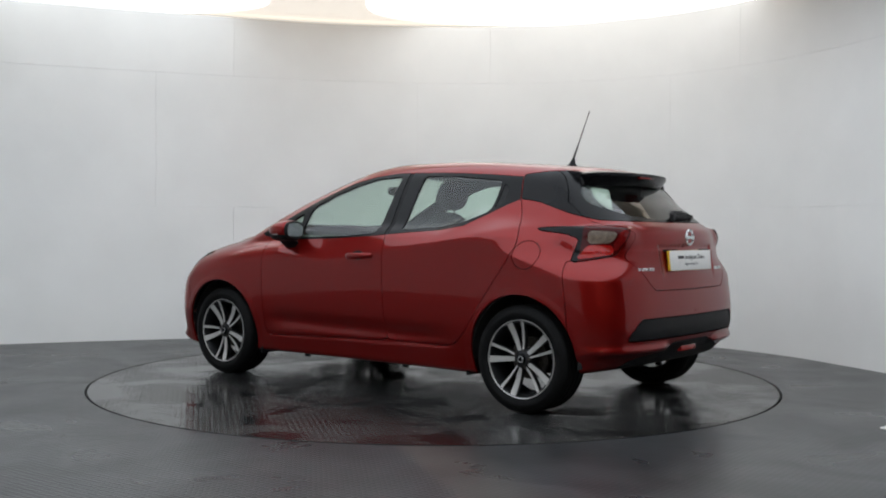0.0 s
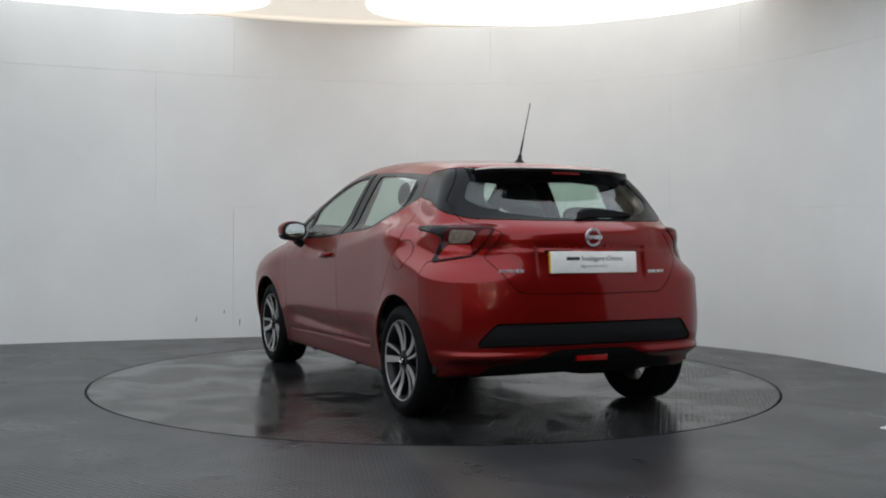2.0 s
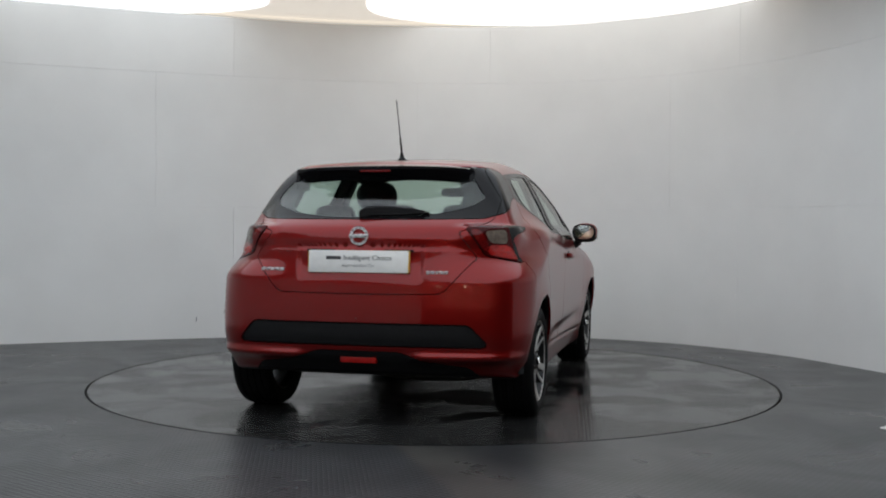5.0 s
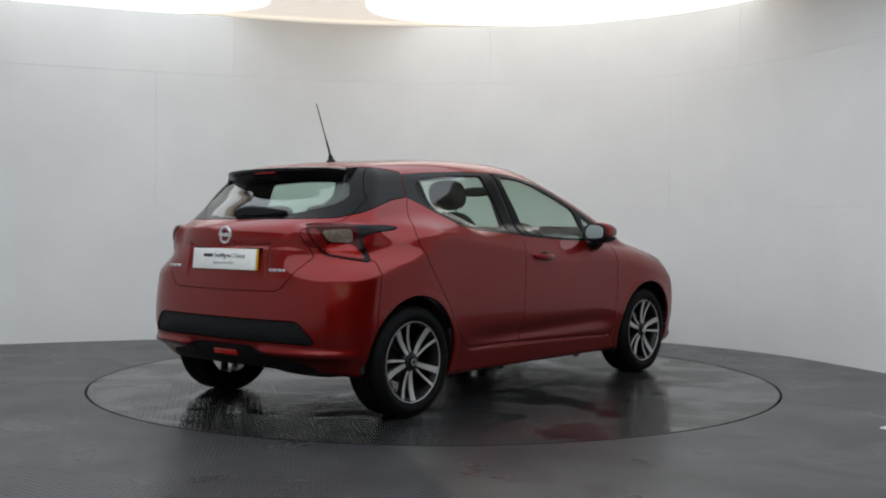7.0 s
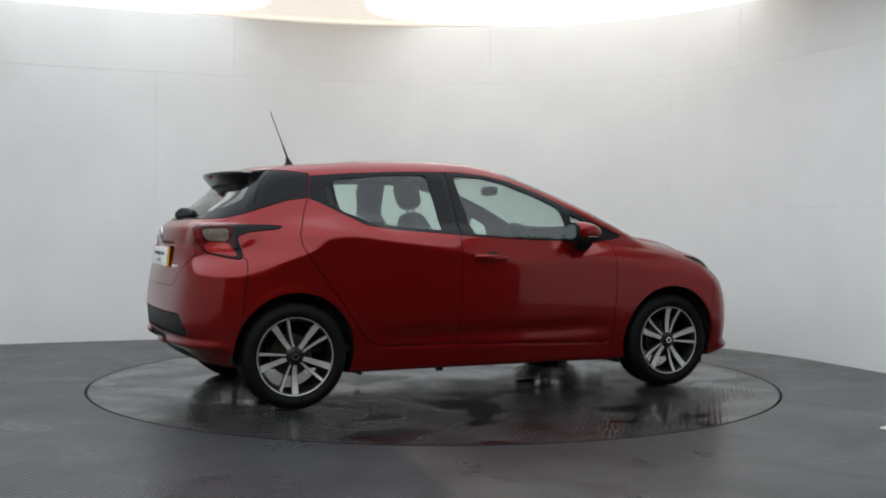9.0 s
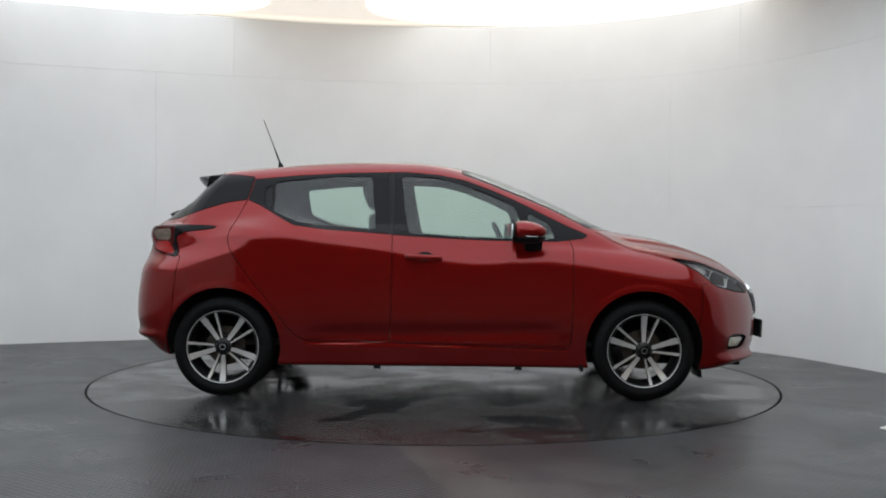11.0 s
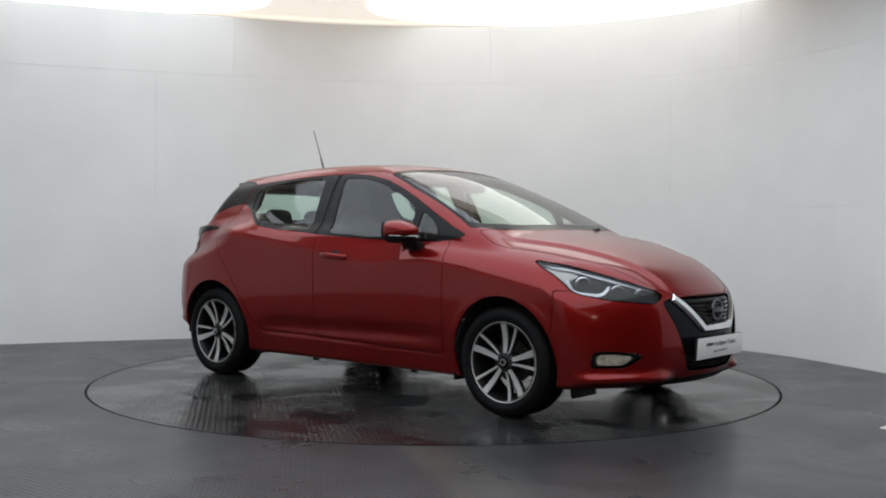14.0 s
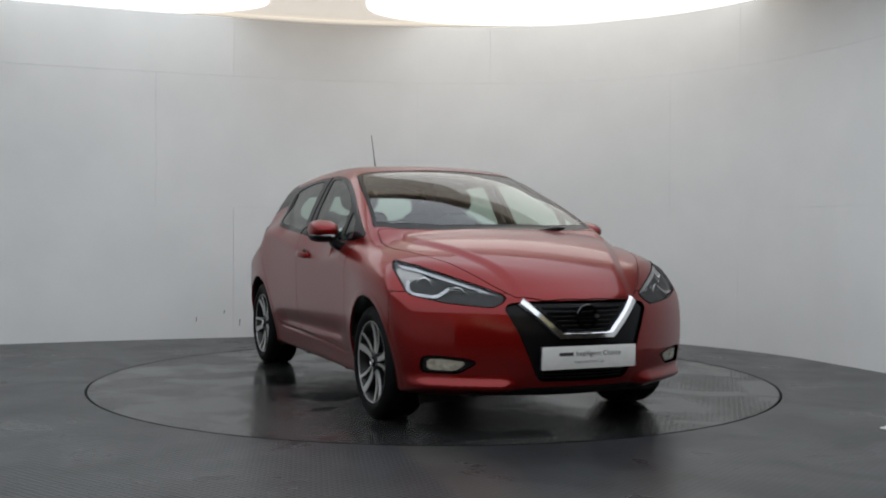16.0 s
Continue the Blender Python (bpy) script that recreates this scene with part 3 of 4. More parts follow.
def wrapped(pts, cx, cy, sign, n=2):
    """An outline of (x, y, z) places on a corner, laid round the upright line at (cx, cy)."""
    ang = lambda x, y: np.arctan2(y - cy, sign * (x - cx)) * 0.55
    o = outline([(ang(x, y), z) for x, y, z in pts], n)
    return lambda V: np.where(sign * (V[:, 0] - cx) < -0.2, 1.0, o(ang(V[:, 0], V[:, 1]), V[:, 2]))


CAR = tagged(new("car"), "glossy red five-door hatchback with two-tone alloy wheels on a turntable", "car")


def panel(name, M, mat, both=True, offset=0.0, rim=0.010, parent=None, label="", mirror=None):
    """A sheet of the skin as a part: both halves as one mesh, or one side alone (mirror -1 or 1)."""
    V, N, F = M
    if not len(F):
        return None
    V = V + N * offset
    E = np.sort(np.r_[F[:, :2], F[:, 1:], F[:, [2, 0]]], axis=1)
    D = np.r_[F[:, :2], F[:, 1:], F[:, [2, 0]]]
    _, first, cnt = np.unique(E, axis=0, return_index=True, return_counts=True)
    be = D[first[cnt == 1]]
    if both and len(be):
        be = be[(V[be[:, 0], 1] > 1e-5) | (V[be[:, 1], 1] > 1e-5)]
    if rim and len(be):
        a, b = be[:, 0], be[:, 1]
        ed = V[b] - V[a]
        fn = np.cross(ed, N[a])
        fn /= np.linalg.norm(fn, axis=1)[:, None] + 1e-12
        base, k = len(V), len(be)
        V = np.r_[V, V[a], V[b], V[b] - N[b] * rim, V[a] - N[a] * rim]
        N = np.r_[N, fn, fn, fn, fn]
        i = base + np.arange(k)
        F = np.r_[F, np.c_[i + k, i, i + 3 * k], np.c_[i + k, i + 3 * k, i + 2 * k]]
    parts = []
    for sgn in ((1, -1) if both else (mirror,)):
        v, n, f = V * [1, sgn, 1], N * [1, sgn, 1], F if sgn > 0 else F[:, ::-1]
        parts.append((v, n, f))
    if len(parts) == 2:
        (v1, n1, f1), (v2, n2, f2) = parts
        V, N, F = np.r_[v1, v2], np.r_[n1, n2], np.r_[f1, f2 + len(v1)]
    else:
        V, N, F = parts[0]
    me = bpy.data.meshes.new(name)
    me.vertices.add(len(V))
    me.vertices.foreach_set("co", V.astype(np.float32).ravel())
    me.loops.add(len(F) * 3)
    me.loops.foreach_set("vertex_index", F.astype(np.int32).ravel())
    me.polygons.add(len(F))
    me.polygons.foreach_set("loop_start", np.arange(0, len(F) * 3, 3, dtype=np.int32))
    me.polygons.foreach_set("use_smooth", np.ones(len(F), bool))
    me.update()
    me.validate()
    if len(me.vertices) == len(N):
        me.normals_split_custom_set_from_vertices(N.astype(np.float32))
    me.materials.append(mat)
    ob = new(name, me)
    ob.parent = parent or CAR
    if label:
        tagged(ob, label)
    return ob


def sides(name, M, mat, **kw):
    return [panel(name, M, mat, both=False, mirror=s, **kw) for s in (-1, 1)]


def car_skin():
    M = skin_mesh()
    # wheel arches go through
    arches = lambda V: np.maximum(np.minimum(np.hypot(V[:, 0] - AXLE, V[:, 2] - HUB_Z - 0.012), np.hypot(V[:, 0] + AXLE, V[:, 2] - HUB_Z - 0.012)) - ARCH, 0.50 - V[:, 1])
    M = compact(cut(M, arches(M[0]))[1])
    floor_pan, M = take(M, lambda V: V[:, 2] - 0.192 - 0.08 * step(-V[:, 0], 1.2, 1.85), 0.0)
    panel("underbody", floor_pan, BLACK_PLASTIC, rim=0)

    # lining behind the panels, all but the glass
    glass = {
        "rear": from_side([(-0.972, 1.120), (-0.985, 1.302), (-0.70, 1.334), (-0.386, 1.346), (-0.345, 1.010), (-0.62, 1.030), (-0.82, 1.056)]),
        "front": from_side([(-0.150, 0.990), (-0.205, 1.347), (0.0, 1.338), (0.16, 1.298), (0.34, 1.230), (0.50, 1.152), (0.545, 0.958), (0.2, 0.968)]),
        "quarter": from_side([(0.565, 1.122), (0.70, 1.052), (0.735, 0.962), (0.575, 0.958)]),
        "screen": from_top([(0.235, -0.2), (0.235, 0.25), (0.20, 0.54), (0.42, 0.60), (0.62, 0.635), (0.80, 0.668), (0.90, 0.69), (0.955, 0.60), (1.03, 0.35), (1.055, 0.0), (1.055, -0.2)], 2, lambda V: 0.85 - V[:, 2]),
        "hatch": from_end([(-0.3, 1.315), (0.40, 1.315), (0.505, 1.295), (0.585, 1.185), (0.55, 1.145), (0.40, 1.098), (0.20, 1.078), (-0.3, 1.072)], 2, lambda V: V[:, 0] + 1.25),
    }
    lining = M
    pillars = dict(glass, hatch=from_end([(-0.3, 1.30), (0.42, 1.30), (0.475, 1.200), (0.455, 1.140), (0.38, 1.112), (0.20, 1.088), (-0.3, 1.084)], 1, lambda V: V[:, 0] + 1.25))
    for f in pillars.values():
        lining = cut(compact(lining), f(compact(lining)[0]) - 0.004)[1]
    lining = compact(lining)
    V, N, F = lining
    lining = compact(cut(lining, 0.40 - V[:, 2])[0])
    panel("lining", lining, DARK, offset=-0.022, rim=0)

    ws, M = take(M, glass["screen"], 0.0)
    panel("windscreen", ws, SCREEN, offset=-0.003, rim=0.004, label="clear greenish windscreen").visible_shadow = False
    frame_ws, M = take(M, from_top([(0.205, -0.2), (0.205, 0.25), (0.165, 0.565), (0.42, 0.622), (0.62, 0.655), (0.80, 0.688), (0.945, 0.722), (1.02, 0.60), (1.10, 0.35), (1.13, 0.0), (1.13, -0.2)], 2, lambda V: 0.85 - V[:, 2]))
    panel("windscreen_surround", frame_ws, BLACK_GLOSS, offset=-0.002, rim=0.008)

    hatch, M = take(M, glass["hatch"], 0.0)
    panel("rear_window", hatch, WINDOW, offset=-0.003, rim=0.004, label="tinted rear window").visible_shadow = False

    # side glass and its black frames
    band = from_side([(-1.145, 1.190), (-1.115, 1.322), (-0.85, 1.345), (-0.53, 1.363), (-0.17, 1.370), (0.03, 1.352), (0.19, 1.318), (0.34, 1.262), (0.473, 1.205),
                      (0.60, 1.143), (0.72, 1.083), (0.83, 1.030), (0.935, 0.985), (0.90, 0.965), (0.746, 0.945), (0.44, 0.948), (0.2, 0.955), (-0.15, 0.974), (-0.34, 0.990), (-0.66, 1.012), (-0.84, 1.036), (-0.96, 1.098), (-1.06, 1.155)], 0)
    B, M = take(M, band, 0.0012)
    for key, name in (("rear", "rear_door_window"), ("front", "front_door_window"), ("quarter", "quarter_window")):
        G, B = take(B, glass[key], 0.0)
        for ob in sides(name, G, WINDOW, offset=-0.005, rim=0.004):
            ob.visible_shadow = False
    pull, B = take(B, from_side([(-1.035, 1.170), (-1.045, 1.255), (-1.005, 1.285), (-0.992, 1.150), (-1.00, 1.140)], 1))
    sides("hidden_door_pull", pull, DARK, offset=-0.003, rim=0.006)
    pillar, B = take(B, from_side([(-0.262, 0.90), (-0.285, 1.42), (-0.25, 1.42), (-0.228, 0.90)], 0), 0.0)
    sides("pillar_joint", pillar, DARK, offset=-0.006, rim=0)
    sides("window_surround", B, BLACK_GLOSS, rim=0.010, label="gloss black window surround")

    # black rear pillars and hatch surround
    rear_black = from_side([(-1.118, 1.336), (-1.150, 1.192), (-1.28, 1.172), (-1.40, 1.135), (-1.52, 1.095), (-1.62, 1.070), (-2.0, 1.055), (-2.0, 1.352), (-1.55, 1.352), (-1.40, 1.356), (-1.25, 1.350)], 0)
    D, M = take(M, rear_black)
    seam, D = take(D, from_end([(0.50, 1.5), (0.555, 1.33), (0.665, 1.17), (0.64, 1.0), (-0.2, 1.0), (-0.2, 1.5)], 0, lambda V: V[:, 0] + 1.28), 0.0015)
    panel("hatch_surround", seam, BLACK_GLOSS, rim=0.012, label="gloss black surround of the rear window")
    sides("rear_pillar_cover", D, BLACK_GLOSS, rim=0.012)

    # lamps
    tl = [(-1.761, 0.529, 1.026), (-1.691, 0.632, 1.030), (-1.586, 0.699, 1.034), (-1.409, 0.754, 1.033), (-1.318, 0.775, 1.026), (-1.331, 0.763, 1.012), (-1.500, 0.764, 0.993), (-1.570, 0.742, 0.967), (-1.548, 0.752, 0.913), (-1.547, 0.798, 0.838), (-1.632, 0.734, 0.853), (-1.740, 0.635, 0.877), (-1.768, 0.591, 0.952)]
    L, M = take(M, wrapped(tl, -1.15, 0.35, -1, 1))
    red, L2 = take(L, wrapped([(-1.719, 0.647, 0.936), (-1.613, 0.731, 0.931), (-1.570, 0.778, 0.855), (-1.659, 0.717, 0.868), (-1.730, 0.645, 0.886)], -1.15, 0.35, -1, 1), 0.0)
    clear, L2 = take(L2, wrapped([(-1.745, 0.627, 1.005), (-1.608, 0.715, 1.013), (-1.618, 0.730, 0.939), (-1.716, 0.652, 0.945)], -1.15, 0.35, -1, 1), 0.0)
    inner, L2 = take(L2, wrapped([(-1.766, 0.556, 1.016), (-1.752, 0.612, 1.010), (-1.721, 0.645, 0.936), (-1.733, 0.643, 0.890), (-1.762, 0.598, 0.950)], -1.15, 0.35, -1, 1), 0.0)
    tip, L2 = take(L2, lambda V: -1.585 - V[:, 0], 0.0)
    for s in (-1, 1):
        lamp = panel("tail_lamp", L2, DARK_RED_LENS, both=False, mirror=s, offset=0.004, rim=0.016, label="smoked red boomerang tail lamp")
        panel("brake_lens", red, RED_LENS, both=False, mirror=s, offset=0.005, rim=0.012, parent=lamp, label="bright red lens")
        panel("inner_lens", inner, INNER_RED, both=False, mirror=s, offset=0.004, rim=0.012, parent=lamp, label="deep red lens edge")
        panel("lamp_tip", tip, BLACK_GLOSS, both=False, mirror=s, offset=0.004, rim=0.012, parent=lamp, label="gloss black lamp tip")
        panel("clear_lens", clear, TAIL_CLEAR, both=False, mirror=s, offset=0.003, rim=0.012, parent=lamp, label="clear reflector lens")
    hl = [(1.412, 0.776, 0.856), (1.591, 0.711, 0.83), (1.731, 0.602, 0.783), (1.868, 0.456, 0.725), (1.942, 0.373, 0.683), (1.955, 0.4, 0.654), (1.949, 0.452, 0.628), (1.883, 0.558, 0.639), (1.815, 0.651, 0.65), (1.681, 0.786, 0.686), (1.582, 0.804, 0.77)]
    global HEADLIGHT
    HEADLIGHT, M = take(M, wrapped(hl, 1.15, 0.0, 1, 1))

    # hood
    hood, M = take(M, from_top([(1.135, -0.2), (1.135, 0.0), (1.105, 0.35), (1.02, 0.62), (0.985, 0.715), (1.12, 0.735), (1.30, 0.715), (1.45, 0.672), (1.60, 0.605), (1.75, 0.52), (1.88, 0.43), (1.975, 0.345), (2.03, 0.2), (2.042, 0.0), (2.042, -0.2)], 1, lambda V: 0.655 - V[:, 2]))
    panel("hood", hood, PAINT, rim=0.014)

    # front: grille opening, lower intake, fog lamps, splitter
    front = lambda V: 1.62 - V[:, 0]
    grille, M = take(M, from_end([(-0.2, 0.664), (0.30, 0.660), (0.385, 0.648), (0.405, 0.620), (0.345, 0.500), (0.315, 0.420), (0.262, 0.300), (0.235, 0.268), (-0.2, 0.262)], 1, front))
    panel("grille_surround", grille, BLACK_GLOSS, offset=-0.012, rim=-0.012, label="gloss black grille surround")
    fog, M = take(M, from_end([(0.765, 0.384), (0.707, 0.391), (0.572, 0.377), (0.528, 0.360), (0.609, 0.302), (0.762, 0.305)], 1, front))
    pocket = sides("fog_pocket", fog, BLACK_PLASTIC, offset=-0.016, rim=-0.016)
    lampf = take(fog, from_end([(0.740, 0.372), (0.666, 0.372), (0.575, 0.360), (0.617, 0.314), (0.740, 0.318)], 1, front), 0.0)[0]
    for ob, s in zip(pocket, (-1, 1)):
        panel("fog_lamp", lampf, FOG_GLASS, both=False, mirror=s, offset=-0.009, rim=0.01, parent=ob, label="clear fog lamp")
    lip, M = take(M, from_end([(-0.2, 0.238), (0.30, 0.232), (0.42, 0.205), (0.50, 0.15), (-0.2, 0.10)], 1, front))
    panel("front_splitter", lip, BLACK_PLASTIC, rim=0.012)

    # rear: hatch, bumper insert, diffuser
    rear = lambda V: V[:, 0] + 1.5
    gate, M = take(M, from_end([(-0.2, 1.30), (0.60, 1.30), (0.66, 1.15), (0.645, 1.06), (0.578, 1.022), (0.50, 1.0), (0.60, 0.868), (0.578, 0.845), (0.455, 0.705), (0.42, 0.686), (-0.2, 0.680)], 1, rear))
    panel("tailgate", gate, PAINT, rim=0.012)
    insert, M = take(M, from_end([(-0.2, 0.536), (0.575, 0.536), (0.66, 0.445), (0.655, 0.418), (-0.2, 0.418)], 1, rear))
    panel("bumper_insert", insert, BLACK_PLASTIC, offset=-0.006, rim=-0.006, label="matt black bumper insert")
    diff, M = take(M, from_end([(-0.2, 0.392), (0.215, 0.390), (0.30, 0.362), (0.36, 0.340), (0.56, 0.312), (0.62, 0.25), (-0.2, 0.20)], 1, rear))
    panel("diffuser", diff, BLACK_PLASTIC, rim=0.012, label="matt black rear diffuser")

    # sides
    front_door = from_side([(-0.243, 1.05), (-0.243, 0.70), (-0.257, 0.345), (-0.20, 0.333), (0.30, 0.315), (0.80, 0.300), (0.828, 0.330), (0.841, 0.64), (0.839, 0.907), (0.778, 1.06)], 1)
    rear_door = from_side([(-0.243, 1.05), (-0.243, 0.70), (-0.257, 0.345), (-0.30, 0.336), (-0.72, 0.334), (-0.80, 0.355), (-0.87, 0.420), (-1.037, 0.649), (-1.180, 0.835), (-1.228, 0.915), (-1.235, 0.98), (-1.150, 1.19), (-1.0, 1.25)], 1)
    P, M = take(M, front_door)
    sides("front_door", P, PAINT, rim=0.014)
    P, M = take(M, rear_door)
    sides("rear_door", P, PAINT, rim=0.014)
    roof, M = take(M, lambda V: np.where(V[:, 0] < 0.95, 1.25 - V[:, 2], 1.0), 0.0)
    panel("roof", roof, PAINT, rim=0.012)
    P, M = take(M, from_side([(1.60, 0.10), (1.575, 0.40), (1.60, 0.58), (1.60, 0.70), (2.2, 0.70), (2.2, 0.10)], 0))
    panel("front_bumper", P, PAINT, rim=0.012)
    P, M = take(M, from_side([(-1.60, 0.10), (-1.575, 0.40), (-1.56, 0.60), (-1.53, 0.845), (-1.60, 0.86), (-1.75, 1.2), (-2.2, 1.2), (-2.2, 0.10)], 0))
    panel("rear_bumper", P, PAINT, rim=0.012)
    P, M = take(M, lambda V: 0.84 - V[:, 0], 0.0)
    sides("front_wing", P, PAINT, rim=0.012)
    flap, left = take(M, lambda V: np.hypot(V[:, 0] + 1.30, V[:, 2] - 0.876) - 0.078)
    panel("rear_quarter", M, PAINT, both=False, mirror=-1, rim=0.012)
    quarter = panel("rear_quarter", left, PAINT, both=False, mirror=1, rim=0.012)
    panel("fuel_flap", flap, PAINT, both=False, mirror=1, rim=0.012, parent=quarter, label="round red fuel flap")


car_skin()


# ---- the car's fittings ----
def on_skin(x=None, y=0.0, z=0.0, end=1):
    """The skin's x at (y, z) on the front (1) or the rear (-1), found by halving."""
    lo, hi = 0.9 * end, 2.3 * end
    for _ in range(30):
        mid = (lo + hi) / 2
        if float(skin(np.array(mid), np.array(float(y)), np.array(float(z)))) > 0:
            hi = mid
        else:
            lo = mid
    return lo


def skin_y(x, z):
    lo, hi = 0.2, 1.2
    for _ in range(30):
        mid = (lo + hi) / 2
        if float(skin(np.array(float(x)), np.array(mid), np.array(float(z)))) > 0:
            hi = mid
        else:
            lo = mid
    return lo


def strip(path, width_in, width_out, lift, depth, end):
    """A moulding on the front or rear skin along (y, z) points."""
    p = [Vector((a, b, 0)) for a, b in path]
    loops = []
    for i, q in enumerate(p):
        d0 = (q - p[i - 1]).normalized() if i else (p[1] - q).normalized()
        d1 = (p[i + 1] - q).normalized() if i < len(p) - 1 else d0
        n = (Vector((-d0.y, d0.x, 0)) + Vector((-d1.y, d1.x, 0))).normalized()
        n /= max(0.5, n.dot(Vector((-d0.y, d0.x, 0))))
        row = []
        for w, h in ((-width_in, -depth), (-width_in, 0), (-width_in * 0.5, lift), (width_out * 0.5, lift), (width_out, 0), (width_out, -depth)):
            a = q + n * w
            row.append((on_skin(y=abs(a.x), z=a.y, end=end) + end * h, a.x, a.y))
        loops.append(row)
    return rings(loops)


def densify(path, n=6):
    out = []
    for (a, b), (c, d) in zip(path, path[1:]):
        out += [(a + (c - a) * k / n, b + (d - b) * k / n) for k in range(n)]
    return out + [path[-1]]


def blob(cx, cy, cz, rx, ry, rz, power=2.6, nu=28, nv=16, bm=None):
    """A soft box-like ball."""
    e = 2 / power
    sp = lambda v: math.copysign(abs(v) ** e, v)
    loops = []
    for j in range(1, nv):
        b = -math.pi / 2 + math.pi * j / nv
        loops.append([(cx + rx * sp(math.cos(b)) * sp(math.cos(2 * math.pi * i / nu)), cy + ry * sp(math.cos(b)) * sp(math.sin(2 * math.pi * i / nu)), cz + rz * sp(math.sin(b))) for i in range(nu)])
    return rings(loops, bm=bm)


def wheel(x, side):
    """An alloy wheel with five broad and five narrow spokes, its tyre and brake disc."""
    spin = 0 if side > 0 else 180
    lean = {(1, 1): 20, (1, -1): -18, (-1, 1): 4, (-1, -1): 18}[(1 if x > 0 else -1, side)]
    m = pose(x, side * HUB_Y, HUB_Z, 0, 0, spin) @ pose(0, 0, 0, 0, lean, 0)
    barrel = [(0.205, -0.19), (0.218, -0.195), (0.214, -0.17), (0.190, -0.15), (0.188, -0.05), (0.197, -0.012), (0.205, 0.004), (0.216, 0.006), (0.220, 0.002), (0.214, -0.010)]
    w = part("wheel", lathe(barrel, 64), ALLOY_DARK, CAR, "two-tone alloy wheel with a black tyre")
    w.matrix_local = m
    part("rim_lip", lathe([(0.2125, 0.003), (0.214, 0.0075), (0.218, 0.0095), (0.220, 0.003)], 64), ALLOY, w, "bright machined rim edge")
    r = HUB_Z
    tread = [(0.214, -0.195), (0.245, -0.207), (r - 0.03, -0.207), (r - 0.012, -0.200), (r, -0.180)]
    for k in range(4):
        y = -0.180 + 0.04 * k
        tread += [(r, y + 0.012), (r - 0.006, y + 0.015), (r - 0.006, y + 0.021), (r, y + 0.024)]
    tread += [(r, -0.012), (r - 0.010, 0.006), (r - 0.030, 0.014), (0.262, 0.018), (0.258, 0.020), (0.246, 0.018), (0.230, 0.013), (0.219, 0.004), (0.213, -0.008)]
    part("tyre", lathe(tread, 72), RUBBER, w, "black rubber tyre")
    part("brake_disc", lathe([(0.06, -0.085), (0.118, -0.085), (0.118, -0.11), (0.06, -0.11)], 40, True), STEEL, w)
    part("hub", lathe([(0.0, -0.002), (0.030, -0.004), (0.054, -0.012), (0.062, -0.024), (0.062, -0.08), (0.0, -0.08)], 40), ALLOY_DARK, w)
    part("centre_cap", lathe([(0.0, 0.006), (0.024, 0.005), (0.028, 0.0), (0.028, -0.01)], 28), BLACK_GLOSS, w)
    part("cap_badge", lathe([(0.013, 0.006), (0.014, 0.009), (0.019, 0.009), (0.020, 0.005)], 24), CHROME, w)
    nut = lathe([(0.0, 0.002), (0.008, 0.002), (0.009, -0.012)], 6)
    nut = part("wheel_nut", nut, STEEL, w)
    for k in range(5):
        a = radians(72 * k + 36)
        o = nut if k == 0 else new("wheel_nut", nut.data)
        o.parent = w
        o.location = (0.048 * math.cos(a), -0.004, 0.048 * math.sin(a))

    def spoke(half0, half1, twist):
        loops, face = [], []
        for t in (0, 0.2, 0.45, 0.7, 0.9, 1.0):
            rad = 0.050 + t * (0.209 - 0.050)
            h = half0 + (half1 - half0) * t
            yf = -0.012 - 0.006 * math.sin(math.pi * t) + 0.018 * t * t
            sk = twist * t
            loops.append([(rad, yf - 0.034, sk - h * 0.8), (rad, yf - 0.004, sk - h), (rad, yf - 0.004, sk + h), (rad, yf - 0.034, sk + h * 0.8)])
            hf = h * 0.90
            face.append([(rad, yf - 0.004, sk - hf), (rad, yf + 0.0015, sk - hf * 0.93), (rad, yf + 0.0015, sk + hf * 0.93), (rad, yf - 0.004, sk + hf)])
        return loops, face
    broad, narrow = spoke(0.0130, 0.0215, 0.0), spoke(0.0060, 0.0100, -0.012)
    for (loops, face), off in ((broad, 0), (narrow, -27)):
        body = part("spoke", rings(loops), ALLOY_DARK, w)
        top = part("machined_face", rings(face), ALLOY, body)
        for k in range(5):
            rot = pose(0, 0, 0, 0, 72 * k + off, 0)
            if k == 0:
                body.matrix_local = rot
            else:
                o = new("spoke", body.data)
                o.parent = w
                o.matrix_local = rot
                q = new("machined_face", top.data)
                q.parent = o
    return w


def arch_liner(x, side):
    bm = bmesh.new()
    arc = [radians(-12 + 204 * k / 40) for k in range(41)]
    rows = []
    for rad, y in ((0.05, 0.50), (0.355, 0.50), (0.362, 0.60), (0.364, 0.80), (0.350, 0.815)):
        rows.append([(x + rad * math.cos(a), side * y, max(0.20 if x > 0 else 0.27, HUB_Z + 0.012 + rad * math.sin(a))) for a in arc])
    return part("wheel_arch_liner", rings(rows, closed=False), DARK, CAR)


